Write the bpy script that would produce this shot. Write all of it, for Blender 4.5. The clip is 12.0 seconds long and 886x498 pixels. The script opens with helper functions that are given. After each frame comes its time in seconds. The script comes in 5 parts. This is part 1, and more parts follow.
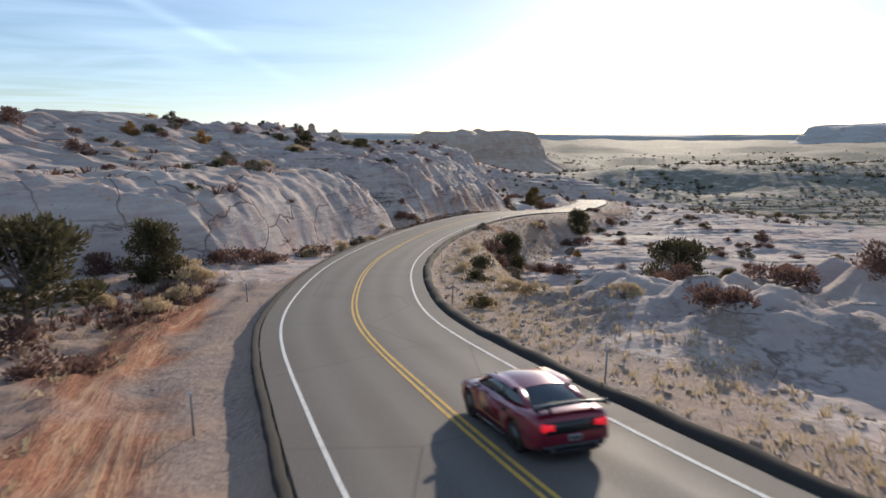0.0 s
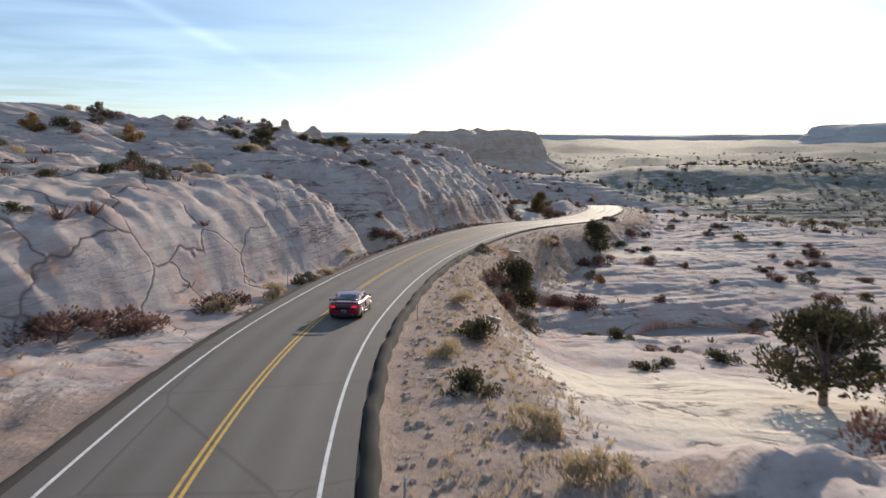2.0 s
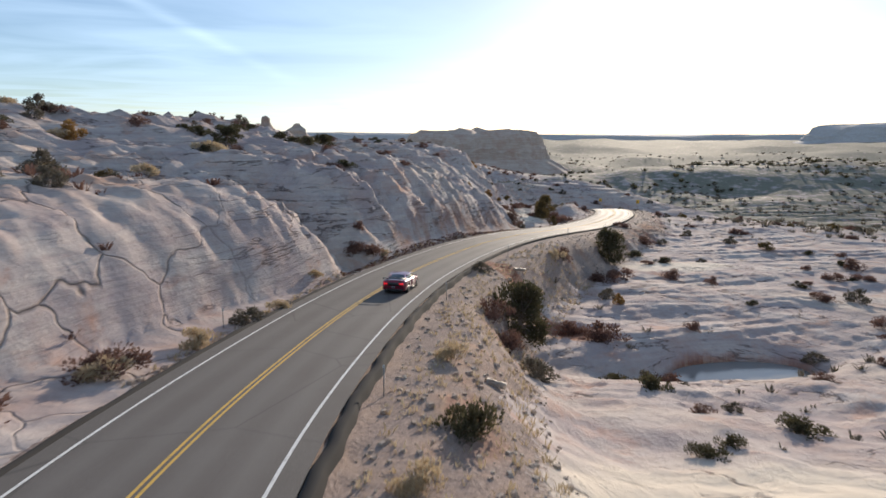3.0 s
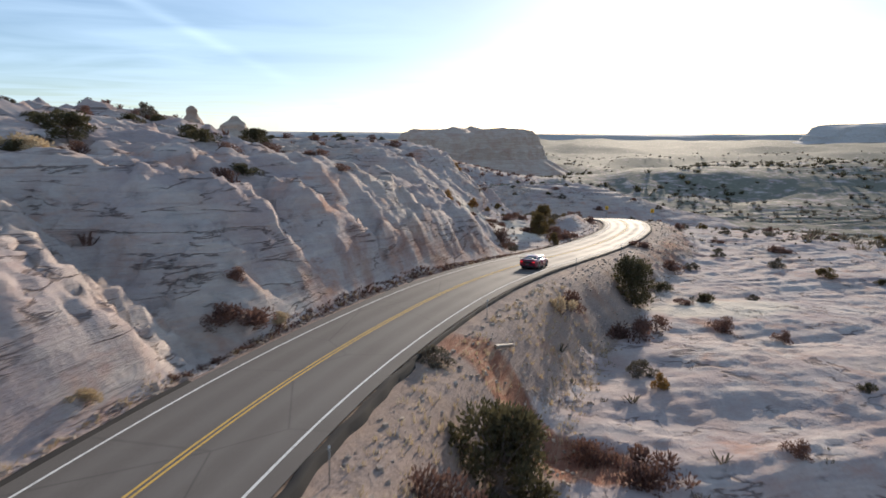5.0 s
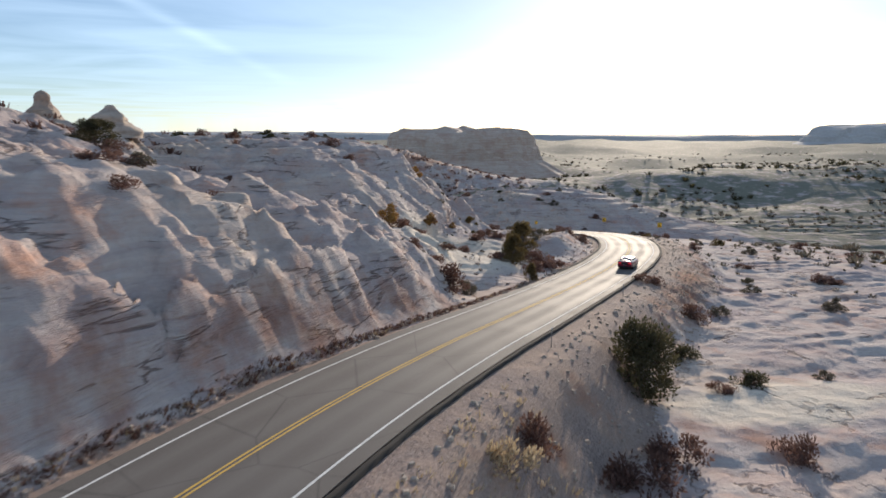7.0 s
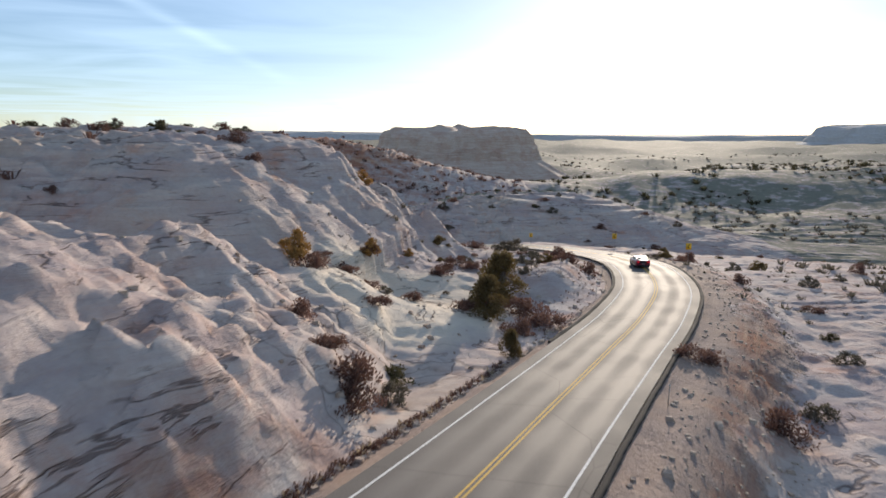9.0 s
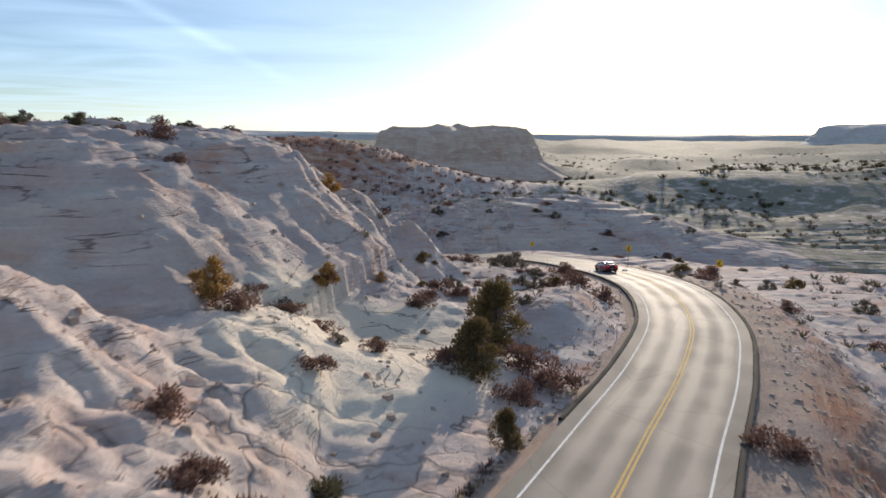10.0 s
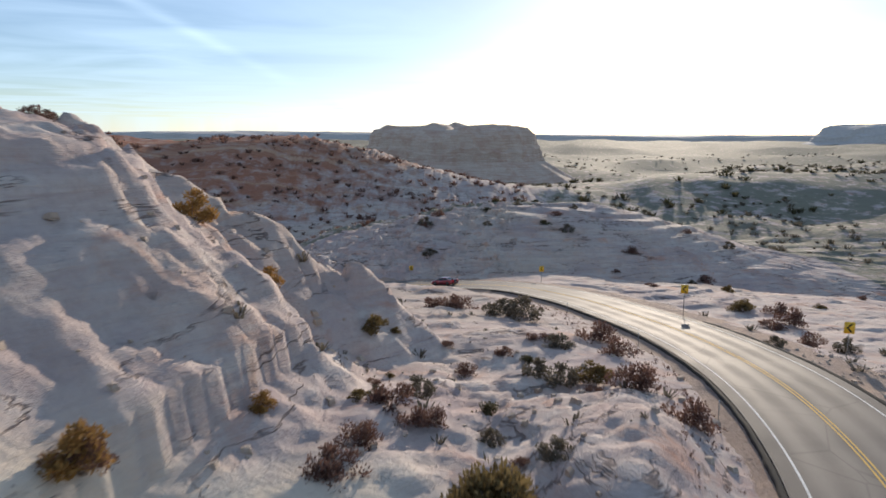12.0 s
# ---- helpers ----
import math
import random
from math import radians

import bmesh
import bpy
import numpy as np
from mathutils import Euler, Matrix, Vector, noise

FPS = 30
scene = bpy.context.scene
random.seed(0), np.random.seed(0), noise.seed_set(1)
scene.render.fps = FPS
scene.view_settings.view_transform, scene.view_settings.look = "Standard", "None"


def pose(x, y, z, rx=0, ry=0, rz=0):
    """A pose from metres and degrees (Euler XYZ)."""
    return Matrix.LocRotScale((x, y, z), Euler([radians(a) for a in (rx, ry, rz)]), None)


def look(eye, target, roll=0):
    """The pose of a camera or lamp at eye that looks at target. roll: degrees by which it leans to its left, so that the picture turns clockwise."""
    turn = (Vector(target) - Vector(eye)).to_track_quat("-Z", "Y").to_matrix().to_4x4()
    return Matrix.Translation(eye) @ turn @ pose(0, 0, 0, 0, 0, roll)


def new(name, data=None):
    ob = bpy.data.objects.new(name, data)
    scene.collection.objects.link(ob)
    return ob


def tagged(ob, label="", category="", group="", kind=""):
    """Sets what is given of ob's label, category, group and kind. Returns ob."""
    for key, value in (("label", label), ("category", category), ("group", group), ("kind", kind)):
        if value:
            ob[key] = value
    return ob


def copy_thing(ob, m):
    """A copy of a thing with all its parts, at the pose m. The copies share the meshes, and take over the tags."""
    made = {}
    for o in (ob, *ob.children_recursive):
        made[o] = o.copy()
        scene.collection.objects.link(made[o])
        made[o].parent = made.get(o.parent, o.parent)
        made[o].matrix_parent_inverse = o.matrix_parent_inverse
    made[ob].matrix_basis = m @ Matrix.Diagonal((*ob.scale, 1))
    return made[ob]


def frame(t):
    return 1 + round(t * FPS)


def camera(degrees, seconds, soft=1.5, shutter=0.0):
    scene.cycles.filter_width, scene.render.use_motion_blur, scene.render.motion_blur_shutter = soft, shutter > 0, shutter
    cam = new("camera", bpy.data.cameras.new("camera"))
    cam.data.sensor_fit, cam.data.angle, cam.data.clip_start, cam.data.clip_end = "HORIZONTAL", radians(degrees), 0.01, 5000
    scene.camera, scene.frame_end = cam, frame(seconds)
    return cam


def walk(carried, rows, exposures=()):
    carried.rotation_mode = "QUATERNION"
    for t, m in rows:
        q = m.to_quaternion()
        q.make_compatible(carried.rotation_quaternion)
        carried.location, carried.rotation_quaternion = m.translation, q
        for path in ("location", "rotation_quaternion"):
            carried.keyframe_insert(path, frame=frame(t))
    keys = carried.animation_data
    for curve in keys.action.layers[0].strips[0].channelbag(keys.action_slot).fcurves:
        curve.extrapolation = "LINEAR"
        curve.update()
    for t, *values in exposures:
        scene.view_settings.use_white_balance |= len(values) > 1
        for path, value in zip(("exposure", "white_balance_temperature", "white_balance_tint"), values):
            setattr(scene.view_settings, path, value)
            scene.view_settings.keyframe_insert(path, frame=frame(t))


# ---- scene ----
# ---- the flight ----
cam = camera(66.0, 12.0, soft=1.6, shutter=0.35)
METRES, EYE, TILT, DEEP = 200.0, 10.0, -9.08, 0.8588
ROWS = [
    (0.0, 0.0, 0.0, 0.0, -0.0, 0.0, -0.0),
    (0.5, 0.0017, 0.0312, 0.0039, -0.01, -0.0, 0.02),
    (1.0, 0.0034, 0.0641, 0.0081, 0.0, -0.0, 0.01),
    (1.5, 0.0052, 0.0986, 0.0122, -0.01, 0.0, 0.02),
    (2.0, 0.0071, 0.1344, 0.0165, -0.02, 0.0, 0.01),
    (2.5, 0.0091, 0.1721, 0.0208, -0.01, 0.02, 0.03),
    (4.5, 0.0246, 0.3344, 0.0405, -0.19, -0.01, -0.03),
    (5.0, 0.0314, 0.3767, 0.0457, -0.31, 0.0, -0.01),
    (5.5, 0.0396, 0.4181, 0.0511, -0.39, 0.0, -0.02),
    (6.0, 0.049, 0.4597, 0.0564, -0.42, 0.01, -0.04),
    (6.5, 0.0585, 0.5013, 0.0615, -0.44, 0.03, -0.05),
    (7.0, 0.0677, 0.5433, 0.0665, -0.44, 0.04, -0.03),
    (9.0, 0.0954, 0.7174, 0.0871, -0.44, 0.03, -0.12),
    (9.5, 0.1004, 0.7615, 0.0923, -0.4, 0.05, -0.13),
    (10.0, 0.1048, 0.8056, 0.0977, -0.4, 0.03, -0.14),
    (10.5, 0.1086, 0.8502, 0.1029, -0.4, 0.06, -0.09),
    (11.0, 0.1122, 0.8945, 0.1082, -0.39, 0.08, -0.05),
    (11.5, 0.1152, 0.9393, 0.1137, -0.4, 0.07, -0.08),
    (12.0, 0.1181, 0.9842, 0.1192, -0.42, 0.07, -0.1),
]
walk(cam, [(t, pose(0, 0, EYE, TILT, 0, 0) @ pose(METRES * x, METRES * DEEP * y, METRES * z, 90 + pitch, roll, yaw))
           for t, x, y, z, yaw, pitch, roll in ROWS],
     exposures=[(0.0, 0.27, 5550, 13.0), (12.0, 0.27, 5550, 13.0)])

# ---- light ----
SUN_UP, SUN_RIGHT = 12.5, 18.5
sun = new("sun", bpy.data.lights.new("sun", "SUN"))
sun.data.energy, sun.data.angle, sun.data.color = 5.0, radians(0.6), (1.0, 0.79, 0.53)
SUN_DIR = Vector((math.sin(radians(SUN_RIGHT)) * math.cos(radians(SUN_UP)), math.cos(radians(SUN_RIGHT)) * math.cos(radians(SUN_UP)), math.sin(radians(SUN_UP))))
sun.matrix_world = look(SUN_DIR * 300, (0, 0, 0))
world = bpy.data.worlds.new("sky")
scene.world = world
world.use_nodes = True


def build_sky():
    nt = world.node_tree
    nodes, links = nt.nodes, nt.links
    nodes.clear()
    out = nodes.new("ShaderNodeOutputWorld")
    back = nodes.new("ShaderNodeBackground")
    sky = nodes.new("ShaderNodeTexSky")
    sky.sky_type, sky.sun_disc = "NISHITA", False
    sky.sun_elevation, sky.sun_rotation = radians(SUN_UP), radians(SUN_RIGHT)
    sky.altitude, sky.air_density, sky.dust_density, sky.ozone_density = 1600, 1.0, 1.0, 0.9
    # thin cirrus, stretched over a plane far above
    co = nodes.new("ShaderNodeTexCoord")
    sep = nodes.new("ShaderNodeSeparateXYZ")
    links.new(co.outputs["Generated"], sep.inputs[0])
    up = nodes.new("ShaderNodeMath")
    up.operation, up.inputs[1].default_value = "MAXIMUM", 0.03
    links.new(sep.outputs["Z"], up.inputs[0])
    flat = nodes.new("ShaderNodeCombineXYZ")
    for axis in ("X", "Y"):
        div = nodes.new("ShaderNodeMath")
        div.operation = "DIVIDE"
        links.new(sep.outputs[axis], div.inputs[0])
        links.new(up.outputs[0], div.inputs[1])
        links.new(div.outputs[0], flat.inputs[axis])
    mapping = nodes.new("ShaderNodeMapping")
    mapping.inputs["Rotation"].default_value = (0, 0, radians(-38))
    mapping.inputs["Scale"].default_value = (0.5, 0.62, 1)
    links.new(flat.outputs[0], mapping.inputs[0])
    cloud = nodes.new("ShaderNodeTexNoise")
    cloud.inputs["Scale"].default_value, cloud.inputs["Detail"].default_value = 0.75, 5
    cloud.inputs["Roughness"].default_value, cloud.inputs["Distortion"].default_value = 0.5, 0.9
    links.new(mapping.outputs[0], cloud.inputs[0])
    ramp = nodes.new("ShaderNodeValToRGB")
    ramp.color_ramp.elements[0].position, ramp.color_ramp.elements[1].position = 0.30, 0.85
    ramp.color_ramp.elements[0].color, ramp.color_ramp.elements[1].color = (0, 0, 0, 1), (0.62, 0.62, 0.62, 1)
    links.new(cloud.outputs[0], ramp.inputs[0])
    # one old vapour trail: a soft band between two directions
    across = nodes.new("ShaderNodeVectorMath")
    across.operation = "DOT_PRODUCT"
    trail_a, trail_b = Vector((-0.465, 0.845, 0.214)).normalized(), Vector((-0.157, 0.965, 0.054)).normalized()
    across.inputs[1].default_value = trail_a.cross(trail_b).normalized()
    links.new(co.outputs["Generated"], across.inputs[0])
    size = nodes.new("ShaderNodeMath")
    size.operation = "ABSOLUTE"
    links.new(across.outputs["Value"], size.inputs[0])
    trail = nodes.new("ShaderNodeValToRGB")
    trail.color_ramp.elements[0].position, trail.color_ramp.elements[1].position = 0.0015, 0.010
    trail.color_ramp.elements[0].color, trail.color_ramp.elements[1].color = (0.62, 0.62, 0.62, 1), (0, 0, 0, 1)
    links.new(size.outputs[0], trail.inputs[0])
    # it thins out towards its ends
    thin = nodes.new("ShaderNodeMath")
    thin.operation = "MULTIPLY_ADD"
    thin.inputs[1].default_value, thin.inputs[2].default_value = 0.5, 0.12
    links.new(cloud.outputs[0], thin.inputs[0])
    patchy = nodes.new("ShaderNodeMath")
    patchy.operation = "MULTIPLY"
    links.new(trail.outputs[0], patchy.inputs[0])
    links.new(thin.outputs[0], patchy.inputs[1])
    both = nodes.new("ShaderNodeMath")
    both.operation, both.use_clamp = "ADD", True
    links.new(patchy.outputs[0], both.inputs[0])
    links.new(ramp.outputs[0], both.inputs[1])
    mix = nodes.new("ShaderNodeMix")
    mix.data_type = "RGBA"
    mix.inputs["B"].default_value = (8.8, 10.4, 11.0, 1)
    links.new(both.outputs[0], mix.inputs["Factor"])
    links.new(sky.outputs[0], mix.inputs["A"])
    links.new(mix.outputs["Result"], back.inputs["Color"])
    back.inputs["Strength"].default_value = 0.088
    links.new(back.outputs[0], out.inputs[0])


build_sky()

# ---- materials ----


class Nodes:
    """A small writer of node trees."""

    def __init__(self, name):
        self.mat = bpy.data.materials.new(name)
        self.mat.use_nodes = True
        self.tree = self.mat.node_tree
        self.bsdf = self.tree.nodes["Principled BSDF"]
        self.coord = self.tree.nodes.new("ShaderNodeTexCoord")

    def add(self, kind, operation="", feature="", data_type="", blend_type="", attribute_name=""):
        node = self.tree.nodes.new(kind)
        if operation:
            node.operation = operation
        if feature:
            node.feature = feature
        if data_type:
            node.data_type = data_type
        if blend_type:
            node.blend_type = blend_type
        if attribute_name:
            node.attribute_name = attribute_name
        return node

    def link(self, a, b):
        self.tree.links.new(a, b)

    def put(self, socket, value):
        if isinstance(value, bpy.types.NodeSocket):
            self.link(value, socket)
        else:
            socket.default_value = value

    def place(self, scale=(1, 1, 1), turn=(0, 0, 0), world=True):
        m = self.add("ShaderNodeMapping")
        m.inputs["Scale"].default_value, m.inputs["Rotation"].default_value = scale, [radians(a) for a in turn]
        if world:
            geo = self.add("ShaderNodeNewGeometry")
            self.link(geo.outputs["Position"], m.inputs[0])
        else:
            self.link(self.coord.outputs["Object"], m.inputs[0])
        return m.outputs[0]

    def noise(self, vec, scale, detail=4, rough=0.55, bend=0.0):
        n = self.add("ShaderNodeTexNoise")
        n.inputs["Scale"].default_value, n.inputs["Detail"].default_value = scale, detail
        n.inputs["Roughness"].default_value, n.inputs["Distortion"].default_value = rough, bend
        self.link(vec, n.inputs["Vector"])
        return n.outputs[0]

    def cells(self, vec, scale, feature="DISTANCE_TO_EDGE", rand=1.0):
        n = self.add("ShaderNodeTexVoronoi", feature=feature)
        n.inputs["Scale"].default_value, n.inputs["Randomness"].default_value = scale, rand
        self.link(vec, n.inputs["Vector"])
        return n.outputs["Distance"]

    def ramp(self, fac, *stops):
        r = self.add("ShaderNodeValToRGB")
        e = r.color_ramp.elements
        while len(e) < len(stops):
            e.new(0.5)
        for el, (p, c) in zip(e, stops):
            el.position = p
            el.color = (c, c, c, 1) if isinstance(c, (int, float)) else (*c, 1)
        self.link(fac, r.inputs[0])
        return r.outputs[0]

    def mix(self, fac, a, b, blend="MIX"):
        m = self.add("ShaderNodeMix", data_type="RGBA", blend_type=blend)
        self.put(m.inputs["Factor"], fac)
        for key, v in (("A", a), ("B", b)):
            self.put(m.inputs[key], (*v, 1) if isinstance(v, tuple) else v)
        return m.outputs["Result"]

    def calc(self, op, a, b=0.0):
        m = self.add("ShaderNodeMath", operation=op)
        self.put(m.inputs[0], a)
        self.put(m.inputs[1], b)
        return m.outputs[0]

    def attr(self, name):
        return self.add("ShaderNodeAttribute", attribute_name=name).outputs["Fac"]

    def bump(self, height, strength, distance, before=None):
        b = self.add("ShaderNodeBump")
        b.inputs["Distance"].default_value = distance
        self.put(b.inputs["Strength"], strength)
        self.link(height, b.inputs["Height"])
        if before:
            self.link(before, b.inputs["Normal"])
        return b.outputs[0]

    def done(self, color, rough=0.8, normal=None, **more):
        self.put(self.bsdf.inputs["Base Color"], (*color, 1) if isinstance(color, tuple) else color)
        self.put(self.bsdf.inputs["Roughness"], rough)
        if normal:
            self.link(normal, self.bsdf.inputs["Normal"])
        for key, value in more.items():
            self.put(self.bsdf.inputs[key.replace("_", " ")], value)
        return self.mat


def plain(name, color, rough=0.5, **more):
    """A paint or plastic with a slight unevenness."""
    n = Nodes(name)
    v = n.noise(n.place(world=False), 9, 3)
    c = n.mix(n.ramp(v, (0.3, 0.0), (0.7, 0.35)), color, tuple(min(1, k * 0.8 + 0.012) for k in color))
    return n.done(c, rough, **more)


def make_ground():
    n = Nodes("slickrock_and_soil")
    p = n.place()
    big = n.noise(p, 0.035, 5)
    mid = n.noise(p, 0.22, 6, 0.6)
    fine = n.noise(p, 2.6, 6, 0.65)
    # thin beds, tilted as old dunes
    beds = n.noise(n.place((0.10, 0.16, 2.1), (9, -7, 0)), 1.0, 6, 0.62, 0.4)
    fine_beds = n.noise(n.place((0.45, 0.6, 3.2), (7, -5, 0)), 1.0, 4, 0.6, 0.3)
    rock = n.mix(n.ramp(beds, (0.32, 0.0), (0.68, 1.0)), (0.45, 0.37, 0.345), (0.60, 0.525, 0.47))
    rock = n.mix(n.ramp(mid, (0.45, 0.0), (0.70, 0.8)), rock, (0.44, 0.31, 0.265))
    rock = n.mix(n.ramp(n.noise(p, 0.11, 5, 0.6, 0.4), (0.46, 0.0), (0.64, 0.7)), rock, (0.40, 0.33, 0.325))
    rust = n.ramp(n.noise(n.place((0.16, 0.16, 0.32)), 1.0, 5, 0.65, 0.5), (0.56, 0.0), (0.72, 0.75))
    rock = n.mix(rust, rock, (0.47, 0.25, 0.165))
    rock = n.mix(n.ramp(big, (0.5, 0.0), (0.7, 0.5)), rock, (0.52, 0.44, 0.34))
    rock = n.mix(n.ramp(fine, (0.45, 0.0), (0.75, 0.3)), rock, (0.31, 0.235, 0.20))
    pale = n.calc("ADD", n.attr("pale"), n.calc("MULTIPLY", n.calc("SUBTRACT", mid, 0.5), 0.9))
    rock = n.mix(n.ramp(pale, (0.35, 0.0), (0.65, 0.85)), rock, (0.70, 0.61, 0.49))
    # broken bedding cracks
    some = n.attr("split")
    lay = n.noise(n.place((0.07, 0.09, 0.62), (5, -4, 0)), 1.0, 5, 0.55, 0.5)
    thin = n.ramp(lay, (0.485, 1.0), (0.496, 0.0), (0.502, 0.0), (0.513, 1.0))
    broken = n.ramp(n.noise(p, 0.2, 4, 0.6), (0.46, 0.0), (0.55, 1.0))
    crack = n.mix(n.calc("MULTIPLY", broken, n.calc("SUBTRACT", 1.0, n.calc("MULTIPLY", some, 0.7))), (1.0, 1.0, 1.0), thin)
    rock = n.mix(crack, n.mix(0.72, rock, (0.12, 0.085, 0.075)), rock)
    block = n.cells(n.place((0.55, 0.55, 1.3), (6, -5, 20)), 1.0, "F1")
    # joints in the rock
    wob = n.add("ShaderNodeVectorMath", operation="ADD")
    nz = n.add("ShaderNodeTexNoise")
    nz.inputs["Scale"].default_value = 0.35
    n.link(p, nz.inputs["Vector"])
    sc = n.add("ShaderNodeVectorMath", operation="SCALE")
    sc.inputs["Scale"].default_value = 3.0
    n.link(nz.outputs["Color"], sc.inputs[0])
    n.link(p, wob.inputs[0])
    n.link(sc.outputs[0], wob.inputs[1])
    joints = n.ramp(n.cells(wob.outputs[0], 0.14), (0.0, 0.0), (0.008, 0.6), (0.02, 1.0))
    joint = n.mix(some, (1.0, 1.0, 1.0), joints)
    rock = n.mix(joint, (0.15, 0.12, 0.11), rock)
    # soils
    speck = n.noise(p, 7.0, 5, 0.7)
    gravel = n.mix(n.ramp(speck, (0.35, 0.0), (0.68, 1.0)), (0.20, 0.15, 0.13), (0.44, 0.35, 0.30))
    gravel = n.mix(n.ramp(mid, (0.4, 0.0), (0.65, 0.7)), gravel, (0.42, 0.31, 0.235))
    redsoil = n.mix(n.ramp(speck, (0.3, 0.0), (0.7, 1.0)), (0.20, 0.08, 0.05), (0.43, 0.20, 0.115))
    # blade furrows that follow the road
    sep = n.add("ShaderNodeSeparateXYZ")
    n.link(p, sep.inputs[0])
    lane = n.add("ShaderNodeCombineXYZ")
    n.link(n.attr("gap"), lane.inputs[0])
    n.link(n.calc("MULTIPLY", sep.outputs[1], 0.07), lane.inputs[1])
    streak = n.noise(lane.outputs[0], 1.5, 6, 0.72, 0.5)
    # sunlit furrow crests and shaded troughs put into the soil colour
    redsoil = n.mix(n.ramp(streak, (0.50, 0.0), (0.62, 0.75)), redsoil, (0.50, 0.33, 0.21))
    redsoil = n.mix(n.ramp(streak, (0.34, 0.75), (0.46, 0.0)), redsoil, (0.17, 0.085, 0.06))
    soil_edge = n.calc("ADD", n.attr("soil"), n.calc("MULTIPLY", n.calc("SUBTRACT", fine, 0.5), 0.9))
    red_edge = n.calc("ADD", n.attr("red"), n.calc("MULTIPLY", n.calc("SUBTRACT", mid, 0.5), 1.0))
    soil_f = n.ramp(soil_edge, (0.42, 0.0), (0.58, 1.0))
    color = n.mix(soil_f, rock, gravel)
    color = n.mix(n.ramp(red_edge, (0.4, 0.0), (0.7, 0.9)), color, redsoil)
    scrub = n.ramp(n.calc("ADD", n.attr("scrub"), n.calc("MULTIPLY", n.calc("SUBTRACT", n.noise(p, 0.16, 5, 0.7), 0.5), 1.6)), (0.55, 0.0), (0.70, 0.85))
    color = n.mix(scrub, color, (0.18, 0.18, 0.13))
    near = n.calc("MULTIPLY", n.calc("SUBTRACT", 1.0, n.attr("wild")), n.calc("SUBTRACT", 1.0, n.calc("MULTIPLY", n.attr("split"), 0.6)))
    normal = n.bump(fine, n.calc("MULTIPLY", near, 0.5), 0.22)
    normal = n.bump(n.mix(soil_f, fine_beds, speck), n.calc("MULTIPLY", near, 0.35), 0.14, normal)
    normal = n.bump(beds, n.calc("MULTIPLY", near, 0.5), 0.5, normal)
    normal = n.bump(joint, 0.6, 0.2, normal)
    normal = n.bump(streak, n.calc("MULTIPLY", n.ramp(red_edge, (0.4, 0.0), (0.7, 1.0)), near), 0.25, normal)
    bare = n.calc("SUBTRACT", 1.0, soil_f)
    normal = n.bump(n.calc("MULTIPLY", bare, n.mix(0.6, crack, block)), n.calc("MULTIPLY", near, 0.75), 0.3, normal)
    return n.done(color, 0.88, normal, Specular_IOR_Level=0.04)


def make_asphalt():
    n = Nodes("worn_asphalt")
    p = n.place()
    grain = n.noise(p, 26, 4, 0.7)
    patch = n.noise(p, 0.25, 5)
    track = n.attr("track")
    c = n.mix(n.ramp(grain, (0.35, 0.0), (0.7, 1.0)), (0.105, 0.094, 0.085), (0.185, 0.167, 0.152))
    c = n.mix(n.ramp(patch, (0.4, 0.0), (0.7, 0.5)), c, (0.12, 0.107, 0.097))
    c = n.mix(n.calc("MULTIPLY", track, 0.5), c, (0.19, 0.173, 0.158))
    seam = n.ramp(n.cells(p, 0.12), (0.0, 1.0), (0.006, 0.0))
    c = n.mix(n.calc("MULTIPLY", seam, 0.45), c, (0.03, 0.03, 0.03))
    r = n.ramp(n.calc("ADD", n.calc("MULTIPLY", track, -0.4), patch), (0.2, 0.72), (0.8, 0.86))
    return n.done(c, r, n.bump(grain, 0.35, 0.006), Specular_IOR_Level=0.16)


def make_line(name, color):
    n = Nodes(name)
    p = n.place()
    wear = n.ramp(n.noise(p, 5, 5, 0.7), (0.3, 0.55), (0.5, 0.0))
    return n.done(n.mix(wear, color, (0.12, 0.115, 0.11)), 0.85, n.bump(n.noise(p, 30, 3), 0.2, 0.004), Specular_IOR_Level=0.2)


def make_rock(name, a, b, c):
    n = Nodes(name)
    p = n.place()
    beds = n.noise(n.place((0.06, 0.06, 0.9), (4, -3, 0)), 1.0, 6, 0.62, 0.3)
    mid = n.noise(p, 0.12, 6, 0.65)
    fine = n.noise(p, 1.2, 6, 0.65)
    col = n.mix(n.ramp(beds, (0.35, 0.0), (0.65, 1.0)), a, b)
    col = n.mix(n.ramp(mid, (0.45, 0.0), (0.7, 0.8)), col, c)
    col = n.mix(n.ramp(fine, (0.45, 0.0), (0.75, 0.4)), col, tuple(k * 0.5 for k in a))
    return n.done(col, 0.9, n.bump(beds, 0.7, 0.8, n.bump(fine, 0.6, 0.3)), Specular_IOR_Level=0.2)


